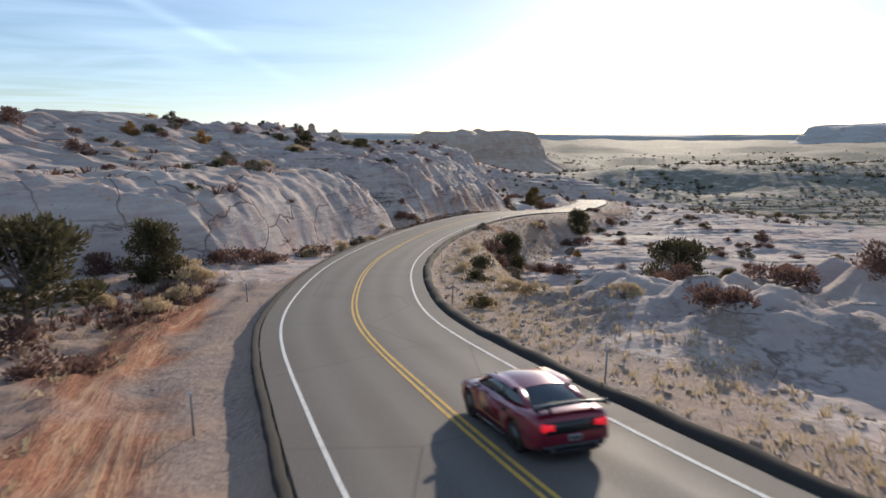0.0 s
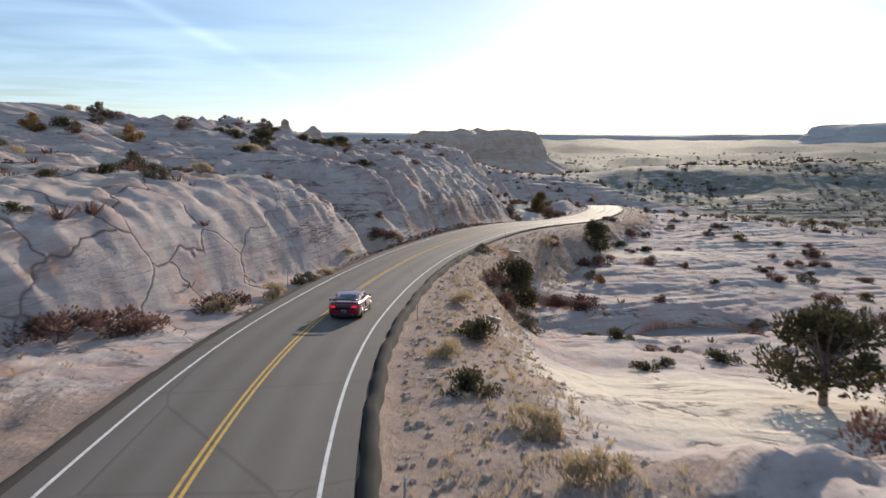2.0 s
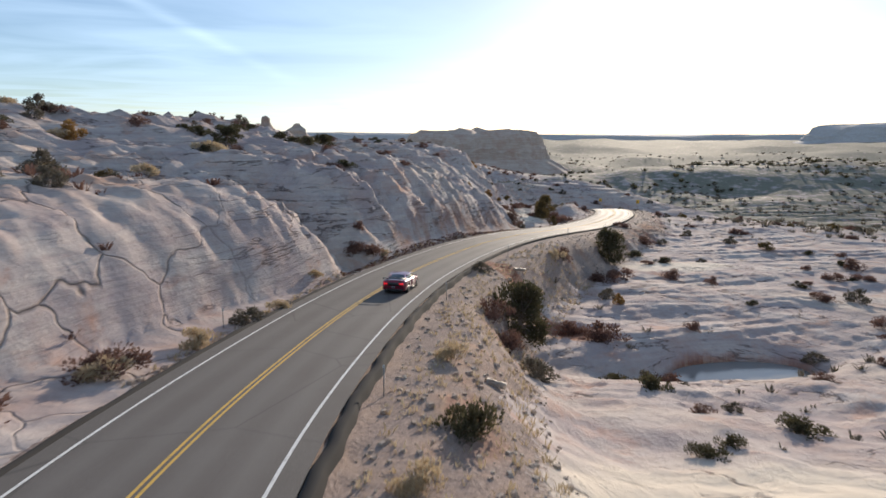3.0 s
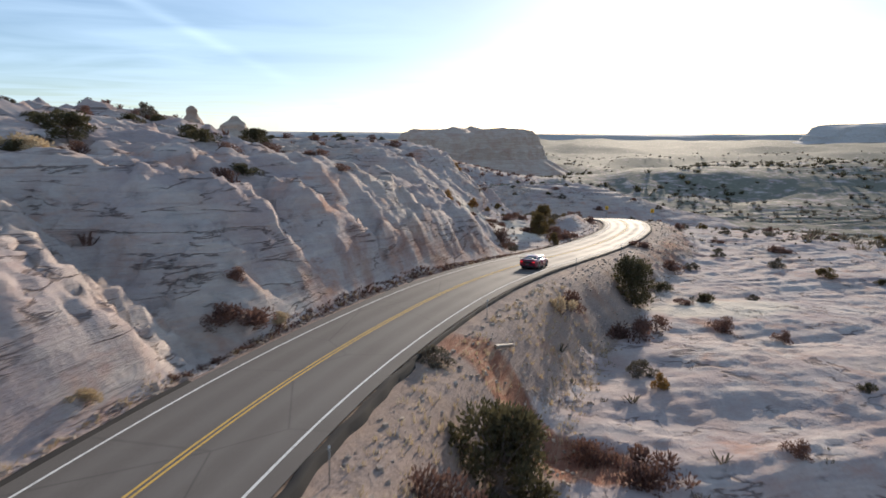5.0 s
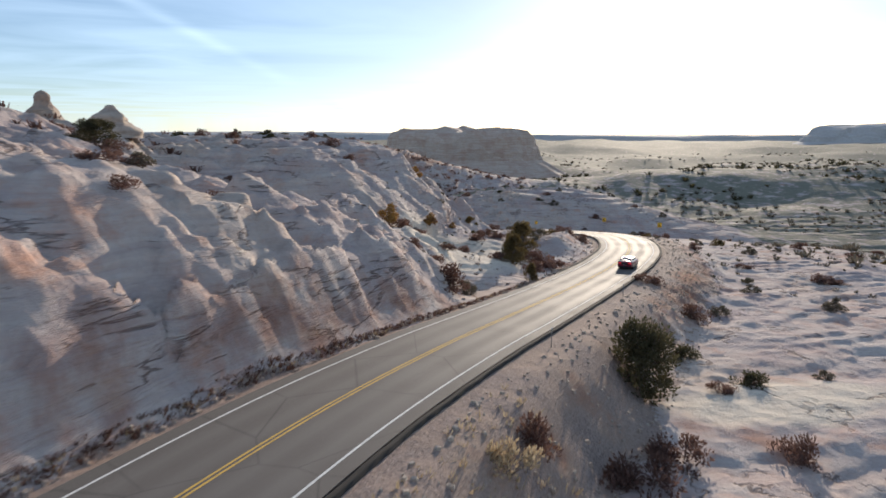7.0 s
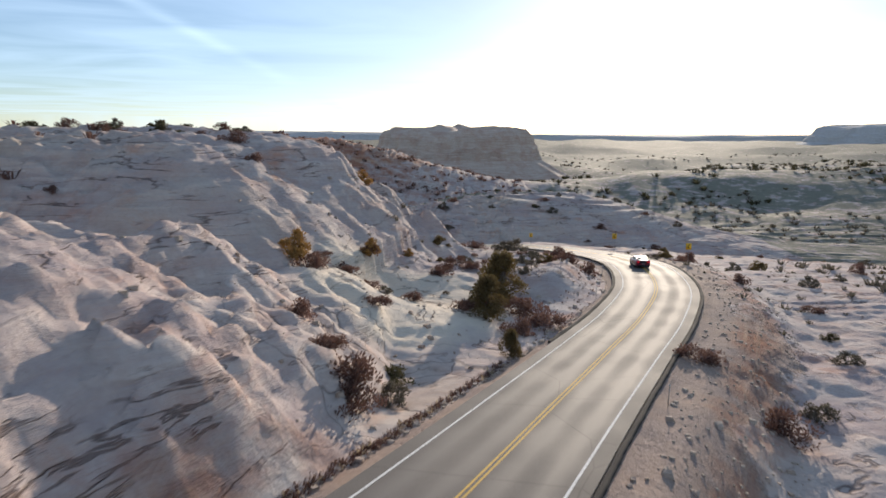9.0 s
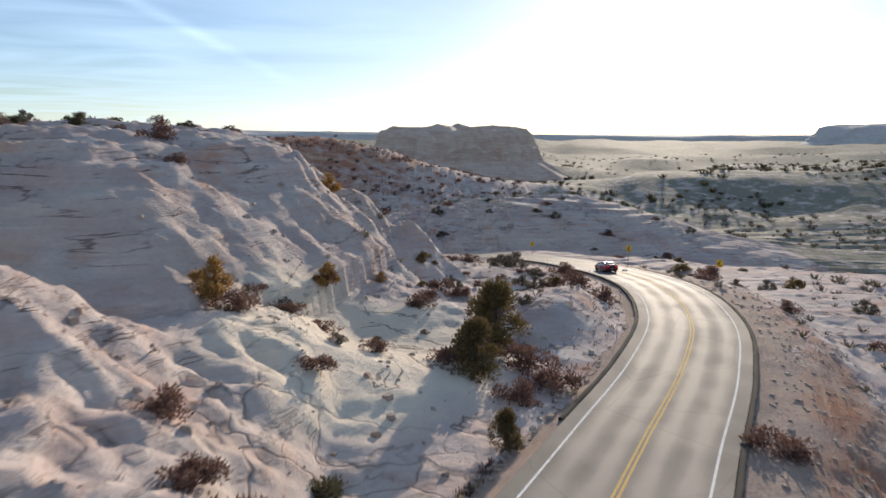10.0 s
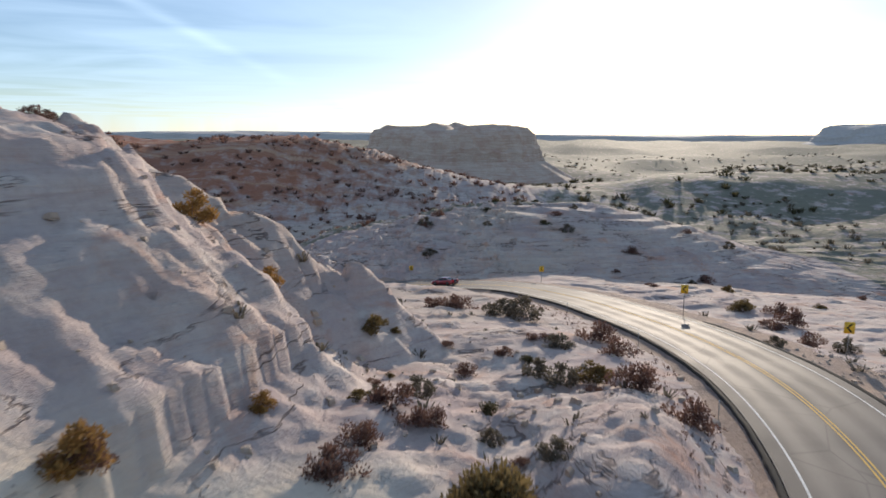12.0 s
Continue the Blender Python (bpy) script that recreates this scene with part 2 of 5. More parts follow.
def make_leaf(name, a, b):
    n = Nodes(name)
    info = n.add("ShaderNodeObjectInfo")
    geo = n.add("ShaderNodeNewGeometry")
    v = n.noise(n.place(world=False), 3.0, 3)
    c = n.mix(geo.outputs["Random Per Island"], a, b)
    c = n.mix(n.calc("MULTIPLY", info.outputs["Random"], 0.35), c, tuple(k * 0.6 for k in a))
    c = n.mix(n.ramp(v, (0.35, 0.0), (0.7, 0.4)), c, tuple(k * 1.4 for k in b))
    mat = n.done(c, 0.75, Specular_IOR_Level=0.2)
    # light that comes through the thin leaves
    thin = n.add("ShaderNodeBsdfTranslucent")
    n.link(c, thin.inputs["Color"])
    both = n.add("ShaderNodeMixShader")
    both.inputs[0].default_value = 0.30
    n.link(n.bsdf.outputs[0], both.inputs[1])
    n.link(thin.outputs[0], both.inputs[2])
    n.link(both.outputs[0], n.tree.nodes["Material Output"].inputs["Surface"])
    return mat


def make_bark():
    n = Nodes("grey_bark")
    v = n.noise(n.place((6, 6, 1.2), world=False), 4, 5, 0.7)
    c = n.mix(n.ramp(v, (0.3, 0.0), (0.7, 1.0)), (0.10, 0.075, 0.06), (0.26, 0.21, 0.18))
    return n.done(c, 0.9, n.bump(v, 0.6, 0.03))


GROUND = make_ground()
ASPHALT = make_asphalt()
# asphalt base darkened: the kerb's shaded road side is put into its colour
KERB = plain("shade_darkened_asphalt", (0.048, 0.044, 0.041), 0.95, Specular_IOR_Level=0.1)
WHITE_LINE = make_line("white_road_paint", (0.72, 0.71, 0.68))
YELLOW_LINE = make_line("yellow_road_paint", (0.62, 0.40, 0.09))
SPIRE_ROCK = make_rock("tan_sandstone", (0.42, 0.34, 0.28), (0.55, 0.46, 0.37), (0.38, 0.26, 0.19))
# tones raised: haze over the backlit butte is partly put into the colour
BUTTE_ROCK = make_rock("banded_sandstone", (0.50, 0.37, 0.30), (0.62, 0.52, 0.43), (0.45, 0.29, 0.22))
# greyer and paler than the near rock: distance haze put into the colour
PLATEAU_ROCK = make_rock("haze_paled_sandstone", (0.52, 0.48, 0.46), (0.60, 0.56, 0.53), (0.48, 0.42, 0.39))
GREEN_LEAF = make_leaf("juniper_green", (0.055, 0.052, 0.028), (0.115, 0.10, 0.052))
SAGE_LEAF = make_leaf("grey_sage", (0.085, 0.075, 0.058), (0.18, 0.155, 0.115))
RUST_LEAF = make_leaf("rust_scrub", (0.095, 0.055, 0.048), (0.21, 0.125, 0.095))
DRY_LEAF = make_leaf("dry_straw", (0.40, 0.30, 0.18), (0.56, 0.45, 0.29))
OLIVE_LEAF = make_leaf("olive_scrub", (0.10, 0.075, 0.035), (0.20, 0.145, 0.06))
GOLD_LEAF = make_leaf("golden_scrub", (0.22, 0.125, 0.04), (0.36, 0.22, 0.075))
BARK = make_bark()
STEEL = plain("galvanised_steel", (0.30, 0.29, 0.28), 0.5, Metallic=0.6)
SIGN_YELLOW = plain("yellow_sign_face", (0.85, 0.50, 0.02), 0.45)
BLACK = plain("black_paint", (0.015, 0.015, 0.016), 0.5)
WHITE = plain("white_reflector", (0.75, 0.75, 0.73), 0.4)
RED_PAINT = plain("dark_red_car_paint", (0.21, 0.008, 0.032), 0.28, Metallic=0.25, Coat_Weight=1.0, Coat_Roughness=0.04)
RUBBER = plain("tyre_rubber", (0.02, 0.02, 0.02), 0.85)
ALLOY = plain("dark_alloy", (0.10, 0.10, 0.11), 0.35, Metallic=0.9)
CHROME = plain("bright_metal", (0.7, 0.7, 0.7), 0.2, Metallic=1.0)
CAR_GLASS = plain("tinted_car_glass", (0.012, 0.02, 0.024), 0.04, Specular_IOR_Level=0.9)
CARBON = plain("black_gloss_trim", (0.02, 0.02, 0.022), 0.2)
TAIL_LIGHT = plain("red_lamp_glass", (0.5, 0.01, 0.015), 0.15, Emission_Color=(1.0, 0.02, 0.03, 1), Emission_Strength=0.5)
HEAD_LIGHT = plain("clear_lamp_glass", (0.7, 0.7, 0.7), 0.1)
PLATE = plain("dim_grey_plate", (0.26, 0.24, 0.24), 0.6)

# ---- the plan: road line and land ----
ROAD = np.array([
    (13.5, -12.0, 5.6), (9.0, -3.0, 4.9), (4.02, 6.48, 4.03), (-0.38, 18.68, 2.76), (-3.99, 31.06, 1.61), (-5.56, 43.93, 0.58), (-5.92, 56.76, -0.32),
    (-5.18, 69.8, -1.19), (-3.64, 83.03, -1.98), (-0.98, 96.34, -2.56), (3.0, 109.62, -3.05), (7.93, 122.61, -3.55),
    (13.67, 135.17, -4.3), (19.59, 147.39, -5.34), (25.27, 159.55, -6.47), (31.22, 171.68, -7.33), (37.47, 183.88, -7.73),
    (42.78, 196.71, -7.9), (45.56, 211.1, -8.38), (45.91, 226.21, -9.65), (44.14, 241.85, -11.33), (41.01, 257.6, -13.13),
    (35.07, 272.37, -15.01), (25.02, 284.41, -17.26), (11.5, 292.5, -19.3), (-4.0, 297.0, -21.0), (-22.0, 299.0, -22.5)])
LANE, SHOULDER = 3.5, 4.35
POOL = (29.5, 95.5, -11.7, 5.6, 3.4, 6.0)  # middle, water level, half sizes, turn


def glide(points, steps):
    """Catmull-Rom through the points."""
    k = np.vstack([2 * points[0] - points[1], points, 2 * points[-1] - points[-2]])
    u = (np.arange(steps) / steps)[:, None]
    rows = [0.5 * (2 * k[i + 1] + (k[i + 2] - k[i]) * u + (2 * k[i] - 5 * k[i + 1] + 4 * k[i + 2] - k[i + 3]) * u ** 2
                   + (3 * k[i + 1] - k[i] - 3 * k[i + 2] + k[i + 3]) * u ** 3) for i in range(len(points) - 1)]
    return np.vstack(rows + [points[-1:]])


LINE = glide(ROAD, 18)
HEAD = np.gradient(LINE[:, :2], axis=0)
HEAD /= np.linalg.norm(HEAD, axis=1)[:, None]
SIDE = np.stack([HEAD[:, 1], -HEAD[:, 0]], 1)
RUN = np.append(0, np.cumsum(np.linalg.norm(np.diff(LINE, axis=0), axis=1)))


def on_road(run, off=0.0):
    """Place on the road surface at a distance along it and an offset to its right, and the heading there."""
    p = [np.interp(run, RUN, LINE[:, i]) for i in range(3)]
    s = [np.interp(run, RUN, SIDE[:, i]) for i in range(2)]
    return Vector((p[0] + off * s[0], p[1] + off * s[1], p[2])), Vector((-s[1], s[0]))


def step(a, b, v):
    t = np.clip((v - a) / (b - a), 0, 1)
    return t * t * (3 - 2 * t)


def table(v, *pairs):
    a, b = zip(*pairs)
    return np.interp(v, a, b)


LATTICE = np.random.RandomState(7).rand(256, 256)


def value_noise(x, y):
    xi, yi = np.floor(x).astype(int), np.floor(y).astype(int)
    fx, fy = x - xi, y - yi
    fx, fy = fx * fx * (3 - 2 * fx), fy * fy * (3 - 2 * fy)
    a, b = LATTICE[xi & 255, yi & 255], LATTICE[(xi + 1) & 255, yi & 255]
    c, d = LATTICE[xi & 255, (yi + 1) & 255], LATTICE[(xi + 1) & 255, (yi + 1) & 255]
    return (a + (b - a) * fx + (c - a) * fy + (a - b - c + d) * fx * fy) * 2 - 1


def fbm(x, y, scale, octaves=4, rough=0.5, seed=0.0):
    total, amp, f = 0.0, 1.0, scale
    for i in range(octaves):
        total = total + amp * value_noise(x * f + 17.3 * i + seed, y * f - 9.1 * i + seed * 1.7)
        amp, f = amp * rough, f * 2.03
    return total


def blocks(x, y, size, seed):
    """Broken rock: each cell of a jittered grid has its own height; also the gap to the next cell."""
    u, v = x / size, y / size
    iu, iv = np.floor(u).astype(int), np.floor(v).astype(int)
    near, next_near, pick = np.full(u.shape, 9.0), np.full(u.shape, 9.0), np.zeros(u.shape)
    for a in (-1, 0, 1):
        for b in (-1, 0, 1):
            cu, cv = iu + a, iv + b
            px = cu + LATTICE[(cu + seed) & 255, cv & 255]
            py = cv + LATTICE[cu & 255, (cv + seed * 3) & 255]
            d = np.hypot(u - px, v - py)
            first = d < near
            next_near = np.where(first, near, np.minimum(next_near, d))
            pick = np.where(first, LATTICE[(cu * 7 + seed) & 255, (cv * 5) & 255], pick)
            near = np.where(first, d, near)
    return pick * 2 - 1, next_near - near


def knoll(x, y, cx, cy, rx, ry, turn=0.0, power=2.0):
    """1 at the middle of an oval rise, 0 far off."""
    c, s = math.cos(radians(turn)), math.sin(radians(turn))
    u, v = ((x - cx) * c + (y - cy) * s) / rx, ((y - cy) * c - (x - cx) * s) / ry
    return np.exp(-(u * u + v * v) ** (power / 2))


def road_gap(x, y):
    """Distance to the road's line, its height there, and the side (right is plus)."""
    best = np.full(x.shape, 1e9)
    height, side = np.zeros(x.shape), np.zeros(x.shape)
    near = (x > -80) & (x < 120) & (y > -60) & (y < 340)
    px, py = x[near], y[near]
    bb, hh, ss = np.full(px.shape, 1e9), np.zeros(px.shape), np.zeros(px.shape)
    for i in range(0, len(LINE) - 3, 3):
        (ax, ay, az), (bx, by, bz) = LINE[i], LINE[i + 3]
        dx, dy = bx - ax, by - ay
        u = np.clip(((px - ax) * dx + (py - ay) * dy) / (dx * dx + dy * dy), 0, 1)
        ex, ey = px - ax - u * dx, py - ay - u * dy
        d = np.hypot(ex, ey)
        m = d < bb
        bb[m], hh[m], ss[m] = d[m], (az + u * (bz - az))[m], np.sign(ex * dy - ey * dx)[m]
    best[near], height[near], side[near] = bb, hh, ss
    return best, height, side


def scarp(x, y):
    """Distance inside the foot line of the second cliff (minus outside)."""
    foot = ((-95, 168), (-40, 176), (-10, 173), (2, 174.5), (7, 178), (11.5, 188), (14.8, 200), (16.5, 208), (12, 216), (2, 233), (-20, 250), (-60, 256), (-95, 250))
    best, inner = np.full(x.shape, 1e9), np.zeros(x.shape, bool)
    for (ax, ay), (bx, by) in zip(foot, foot[1:] + foot[:1]):
        dx, dy = bx - ax, by - ay
        u = np.clip(((x - ax) * dx + (y - ay) * dy) / (dx * dx + dy * dy), 0, 1)
        best = np.minimum(best, np.hypot(x - ax - u * dx, y - ay - u * dy))
        inner ^= ((ay > y) != (by > y)) & (x < ax + (y - ay) * dx / (dy or 1e-9))
    return np.where(inner, best, -best)


def land(x, y):
    """Height of the land away from the road."""
    zr = np.interp(y, LINE[:, 1], LINE[:, 2])
    xr = np.interp(y, LINE[:, 1], LINE[:, 0])
    d = x - xr
    # right of the road: bank, slickrock apron, wide valley
    deep = table(y, (-30, -1.2), (22, -1.4), (40, -1.5), (52, -2.0), (69, -4.6), (90, -6.0), (110, -6.0), (130, -5.9), (145, -4.6), (165, -3.0), (200, -3.4), (260, -2.0), (290, 0.0), (310, 3.0))
    right = deep * step(5, table(y, (40, 20), (70, 17), (90, 13), (150, 13), (180, 18)), d) - 0.055 * np.clip(d - 22, 0, 90)
    # left of the road: slickrock domes above a foot line, a bench, a higher ridge
    foot = table(y, (0, 42), (38, 38), (46, 28), (52, 19), (58, 13), (65, 11), (80, 8.6), (92, 5.8), (96, 5.2), (99, 6.5), (113, 5.4), (150, 5.5), (158, 7), (166, 12), (175, 19), (185, 24), (192, 26), (225, 26), (300, 24))
    tall = table(y, (0, 6), (60, 7.5), (85, 9), (95, 9), (101, 9), (113, 11), (135, 12.6), (150, 12.2), (160, 11), (200, 10), (300, 8))
    wide = table(y, (0, 11), (42, 6), (55, 3.2), (62, 2.5), (90, 2.5), (95, 3.0), (101, 5.5), (113, 5.7), (120, 6.2), (126, 6.6), (135, 7.4), (147, 9.2), (157, 10.5), (170, 11.5), (300, 14))
    cut = step(95, 99, y) * (1 - step(156, 168, y))
    broken = 0.8 * blocks(x, y, 4.6, 5)[0] + 0.3 * blocks(x, y, 1.9, 9)[0]
    e = np.clip(-d - foot + cut * step(0.3, 2.5, -d - foot) * broken, 0, None)
    left = tall * (1 - np.exp(-e / wide)) + table(y, (110, 6.5), (150, 4.8), (300, 4.8)) * step(24, 62, e)
    z = zr + np.where(d > 0, right, left)
    z = z + 5.0 * knoll(x, y, -36, 172, 22, 21, 0, 3) + 1.6 * knoll(x, y, -30, 179, 10, 6)
    # gullies that part the cut cliff into buttresses
    z = z - 4.0 * knoll(x, y, -13, 105.5, 10, 2.8, -24) * step(5.5, 7.5, -d) - 2.6 * knoll(x, y, -3, 146, 10, 2.6, -35) * (d < -6)
    # hollow, then the second cliff with its falling nose
    hollow = knoll(x, y, -3, 177, 20, 9.5, 8, 3)
    z = z * (1 - hollow) - 2.6 * hollow
    wob = 0.5 * fbm(x, y, 0.10, 3, 0.5, 6.0) + 0.2 * blocks(x, y, 3.2, 3)[0]
    inside = scarp(x, y) + wob * step(-1, 2, scarp(x, y))
    sharp = inside * (1 + 0.55 * step(193, 204, y))
    shape = table(sharp, (-30, 0), (0, 0), (3, 1.7), (8, 5.2), (10.5, 6.3), (11.5, 7.6), (13.5, 8.0), (14.2, 8.9), (22, 10.0), (40, 10.8))
    z = np.where(inside > 0, np.maximum(z, table(x, (-30, -2.0), (7, -2.1), (15, -3.9), (22, -6.2)) + shape), z)
    # spurs: the last one of the cut, and two that fall from the rim of the second cliff
    for ax, ay, az, bx, by, bz, lean in ((7.6, 204.6, 6.4, 15.6, 207.4, -4.2, 0.95), (4.5, 212.5, 6.6, 20.6, 221.6, -6.2, 0.85), (-1.5, 146.0, 6.0, 2.2, 154.0, 4.6, 0.7), (2.2, 154.0, 4.6, 4.4, 165.0, 2.2, 0.75), (4.4, 165.0, 2.2, 10.5, 174.0, -2.3, 0.7)):
        dx, dy = bx - ax, by - ay
        u = np.clip(((x - ax) * dx + (y - ay) * dy) / (dx * dx + dy * dy), 0, 1)
        off = np.hypot(x - ax - u * dx, y - ay - u * dy)
        spur = az + (bz - az) * u + 0.35 * np.sin(u * 9) - lean * off ** 1.05 + 0.5 * fbm(x, y, 0.22, 3, 0.55, 4.0) + 0.10 * blocks(x, y, 2.2, 7)[0]
        z = np.maximum(z, np.where(off < 16, spur, -99))
    # mound beside the first bend
    z = z + (3.3 + 1.1 * fbm(x, y, 0.22, 4, 0.55, 14.0)) * knoll(x, y, 21, 34, 18, 9.5, 0, 3) * step(5, 11, d)
    # rock hump on the inside of the last bend
    z = z + 2.0 * knoll(x, y, 33.5, 197, 5.0, 9, -8, 3)
    z = z + 1.8 * knoll(x, y, 18, 200, 7, 9, -10, 3)
    # washed-out scar on the bank
    z = z - 1.0 * knoll(x, y, 12.0, 103.6, 6.5, 2.0, -24, 3)
    # gully below the bank
    z = z - 2.8 * knoll(x, y, 24, 94, 10, 3.6, 12)
    pool = knoll(x, y, *POOL[:2], POOL[3] + 1.6, POOL[4] + 1.6, POOL[5], 5)
    z = z * (1 - pool) + (POOL[2] - 0.5) * pool
    z = z - 0.07 * (y - 186) * knoll(x, y, 17, 184, 9, 17, -20, 3) - 0.05 * (y - 55) * knoll(x, y, 17, 55, 15, 13, 0, 3)
    # smooth dome beyond the last bend
    z = z + 14.5 * knoll(x, y, 54, 338, 50, 36, 0, 2.4)
    # distance: valley, rolling scrub ridges, plateau
    far = step(350, 470, np.hypot(np.clip(x - 30, -40, None) * 0.6, y))
    plain_z = -24 + 9 * knoll(x, y, 300, 560, 235, 150, 4, 3) + 32 * knoll(x, y, -85, 455, 105, 60, 0, 3) + 9 * fbm(x, y, 0.008, 4) + 16 * step(600, 1400, y)
    z = z * (1 - far) + plain_z * far
    z = z + 14 * step(1400, 3200, np.hypot(x, y))
    return z


def pale_flat(x, y):
    """Where the ground is coloured paler and lies more even."""
    return np.clip(knoll(x, y, 17, 184, 9, 17, -20, 3) + knoll(x, y, 17, 55, 15, 13, 0, 3) + 0.8 * knoll(x, y, 39, 141, 12, 5, 15, 3), 0, 1)


def relief(x, y, z, gap):
    """Uneven rock: swells, long ledges, hollows, fading at the road."""
    free = step(5.2, 8.5, gap) * (1 - 0.55 * pale_flat(x, y))
    calm = step(6.0, 11.0, gap)
    u, v = x * 0.93 + y * 0.36, y * 0.93 - x * 0.36
    long_swell = fbm(u * 0.28, v, 0.16, 4, 0.55, 3.0)
    ribs = 1 - np.abs(fbm(x, y, 0.13, 4, 0.55, 8.0))
    steep = np.clip((z - np.interp(y, LINE[:, 1], LINE[:, 2])) / 6, 0, 1) * (x < 40)
    z = z + free * (0.6 * fbm(x, y, 0.05, 3, 0.5, 3.0) + 0.28 * long_swell + 1.0 * calm * steep * (ribs - 0.7) * (1 - 0.75 * knoll(x, y, -24, 78, 20, 30, 0, 4) - 0.6 * knoll(x, y, 6, 150, 14, 13, 0, 4) - 0.75 * knoll(x, y, -2, 198, 24, 24, 0, 4)) + 0.22 * fbm(x, y, 0.5, 4, 0.6, 5.0) * (0.5 + steep))
    # spurs that run slantwise down the cut cliff
    across, down = (x - y) * 0.707, (x + y) * 0.707
    spurs = 1 - np.abs(fbm(across + 0.4 * fbm(x, y, 0.3, 2, 0.5, 1.0), down * 0.16, 0.17, 4, 0.55, 41.0))
    z = z + 1.2 * calm * (spurs - 0.62) * step(116, 126, y) * (1 - step(158, 168, y)) * (x < 14) * np.clip(steep * 1.4, 0, 1)
    # ledgy, broken ends of the domes that catch the sun
    ends = np.clip(knoll(x, y, -11.5, 100, 6.5, 9, 0, 4) + 0.9 * knoll(x, y, -6.5, 117.5, 3.6, 6, 0, 4) + 0.5 * knoll(x, y, 3, 138, 8, 10, 0, 4) + 0.3 * knoll(x, y, 12, 206, 7, 9, 0, 4), 0, 1) * free
    pick, crevice = blocks(x * 1.3 + 0.6 * fbm(x, y, 0.4, 2, 0.5, 2.0), y, 2.3, 17)
    q = (z + 0.5 * pick + 0.10 * y) / 0.95
    f = q - np.floor(q)
    z = z + ends * (0.85 * (step(0.55, 0.95, f) - f) + 0.6 * pick - 0.5 * (1 - step(0.0, 0.16, crevice)))
    # the dome beyond the bend is stepped from foot to crown
    dome = knoll(x, y, 50, 332, 62, 42, 0, 4)
    for tall, size in ((1.25, 0.8), (0.55, 0.4)):
        q = (z + 0.05 * x + 0.5 * fbm(u * 0.4, v, 0.10, 3, 0.5, 9.0)) / tall
        f = q - np.floor(q)
        z = z + dome * free * size * tall * (step(0.6, 0.96, f) - f)
    # broken blocks on the cliffs, flags and ruts on the flat
    quiet = 1 - 0.85 * knoll(x, y, -24, 70, 20, 23, 0, 4) - 0.4 * knoll(x, y, 6, 150, 14, 13, 0, 4) - 0.55 * knoll(x, y, 0, 198, 22, 20, 0, 4)
    face = quiet * free * np.clip(steep * 1.3, 0.12 + 0.3 * knoll(x, y, 20, 192, 24, 34, 0, 3), 1) * step(-0.25, 0.35, fbm(x, y, 0.07, 3, 0.5, 31.0))
    for size, rise in ((3.4, 0.48), (1.5, 0.24), (0.8, 0.08)):
        pick, crevice = blocks(x + 0.5 * fbm(x, y, 0.5, 2, 0.5, 2.0), y + 0.35 * z, size, int(size * 10))
        z = z + face * rise * (pick - 0.9 * (1 - step(0.0, 0.14, crevice)))
    ledge = z + 0.03 * u + 0.10 * v + 0.7 * fbm(u * 0.4, v, 0.07, 3, 0.5, 9.0)
    for tall, size in ((1.7, 0.26), (0.62, 0.24), (0.28, 0.13)):
        q = ledge / tall
        f = q - np.floor(q)
        some = step(-0.5, 0.4, fbm(u * 0.5, v, 0.05 / tall, 2, 0.5, 20.0 + tall))
        z = z + (0.35 + 0.65 * quiet) * (1 - 0.6 * steep) * (1 + 1.3 * step(285, 305, y)) * free * size * some * (step(0.72, 0.97, f) - f)
    return z


def ground_height(x, y):
    x, y = np.asarray(x, float), np.asarray(y, float)
    gap, zr, side = road_gap(x, y)
    z = relief(x, y, land(x, y), gap)
    reach = np.where(side > 0, table(y, (40, 9.0), (75, 8.0), (90, 5.5), (150, 5.5), (180, 9.0)), table(y, (0, 12), (60, 9), (85, 3.0), (97, 2.2), (130, 2.4), (142, 4.2), (165, 6), (300, 6)))
    t = step(0, 1, (gap - SHOULDER - 0.8) / reach)
    bed = zr - 0.06 - 0.35 * step(SHOULDER - 0.2, SHOULDER + 1.2, gap) + 0.06 * fbm(x, y, 0.6, 3) * step(SHOULDER, SHOULDER + 1, gap)
    bed = np.where(gap < SHOULDER + 0.1, zr - 0.12, bed)
    ruts = knoll(x, y, -11.5, 28, 6.5, 34, 5, 4) * step(6.2, 8.0, gap) * (side < 0)
    furrow = ruts * (0.42 * (0.35 - np.abs(fbm(gap + 0.8 * fbm(x, y, 0.12, 2), y * 0.05, 0.62, 2, 0.6, 12.0))) + 0.10 * fbm(x, y, 0.8, 3, 0.6, 3.0))
    z, bed = z + furrow, bed + furrow
    return np.where(gap > 200, z, bed * (1 - t) + z * t), gap, side


def at_ground(x, y):
    return float(ground_height(np.array([x]), np.array([y]))[0][0])


def mesh_object(name, verts, faces, material, smooth=True, parent=None):
    me = bpy.data.meshes.new(name)
    me.from_pydata(verts, [], faces)
    me.materials.append(material)
    if smooth:
        me.polygons.foreach_set("use_smooth", [True] * len(me.polygons))
    me.update()
    ob = new(name, me)
    ob.parent = parent
    return ob


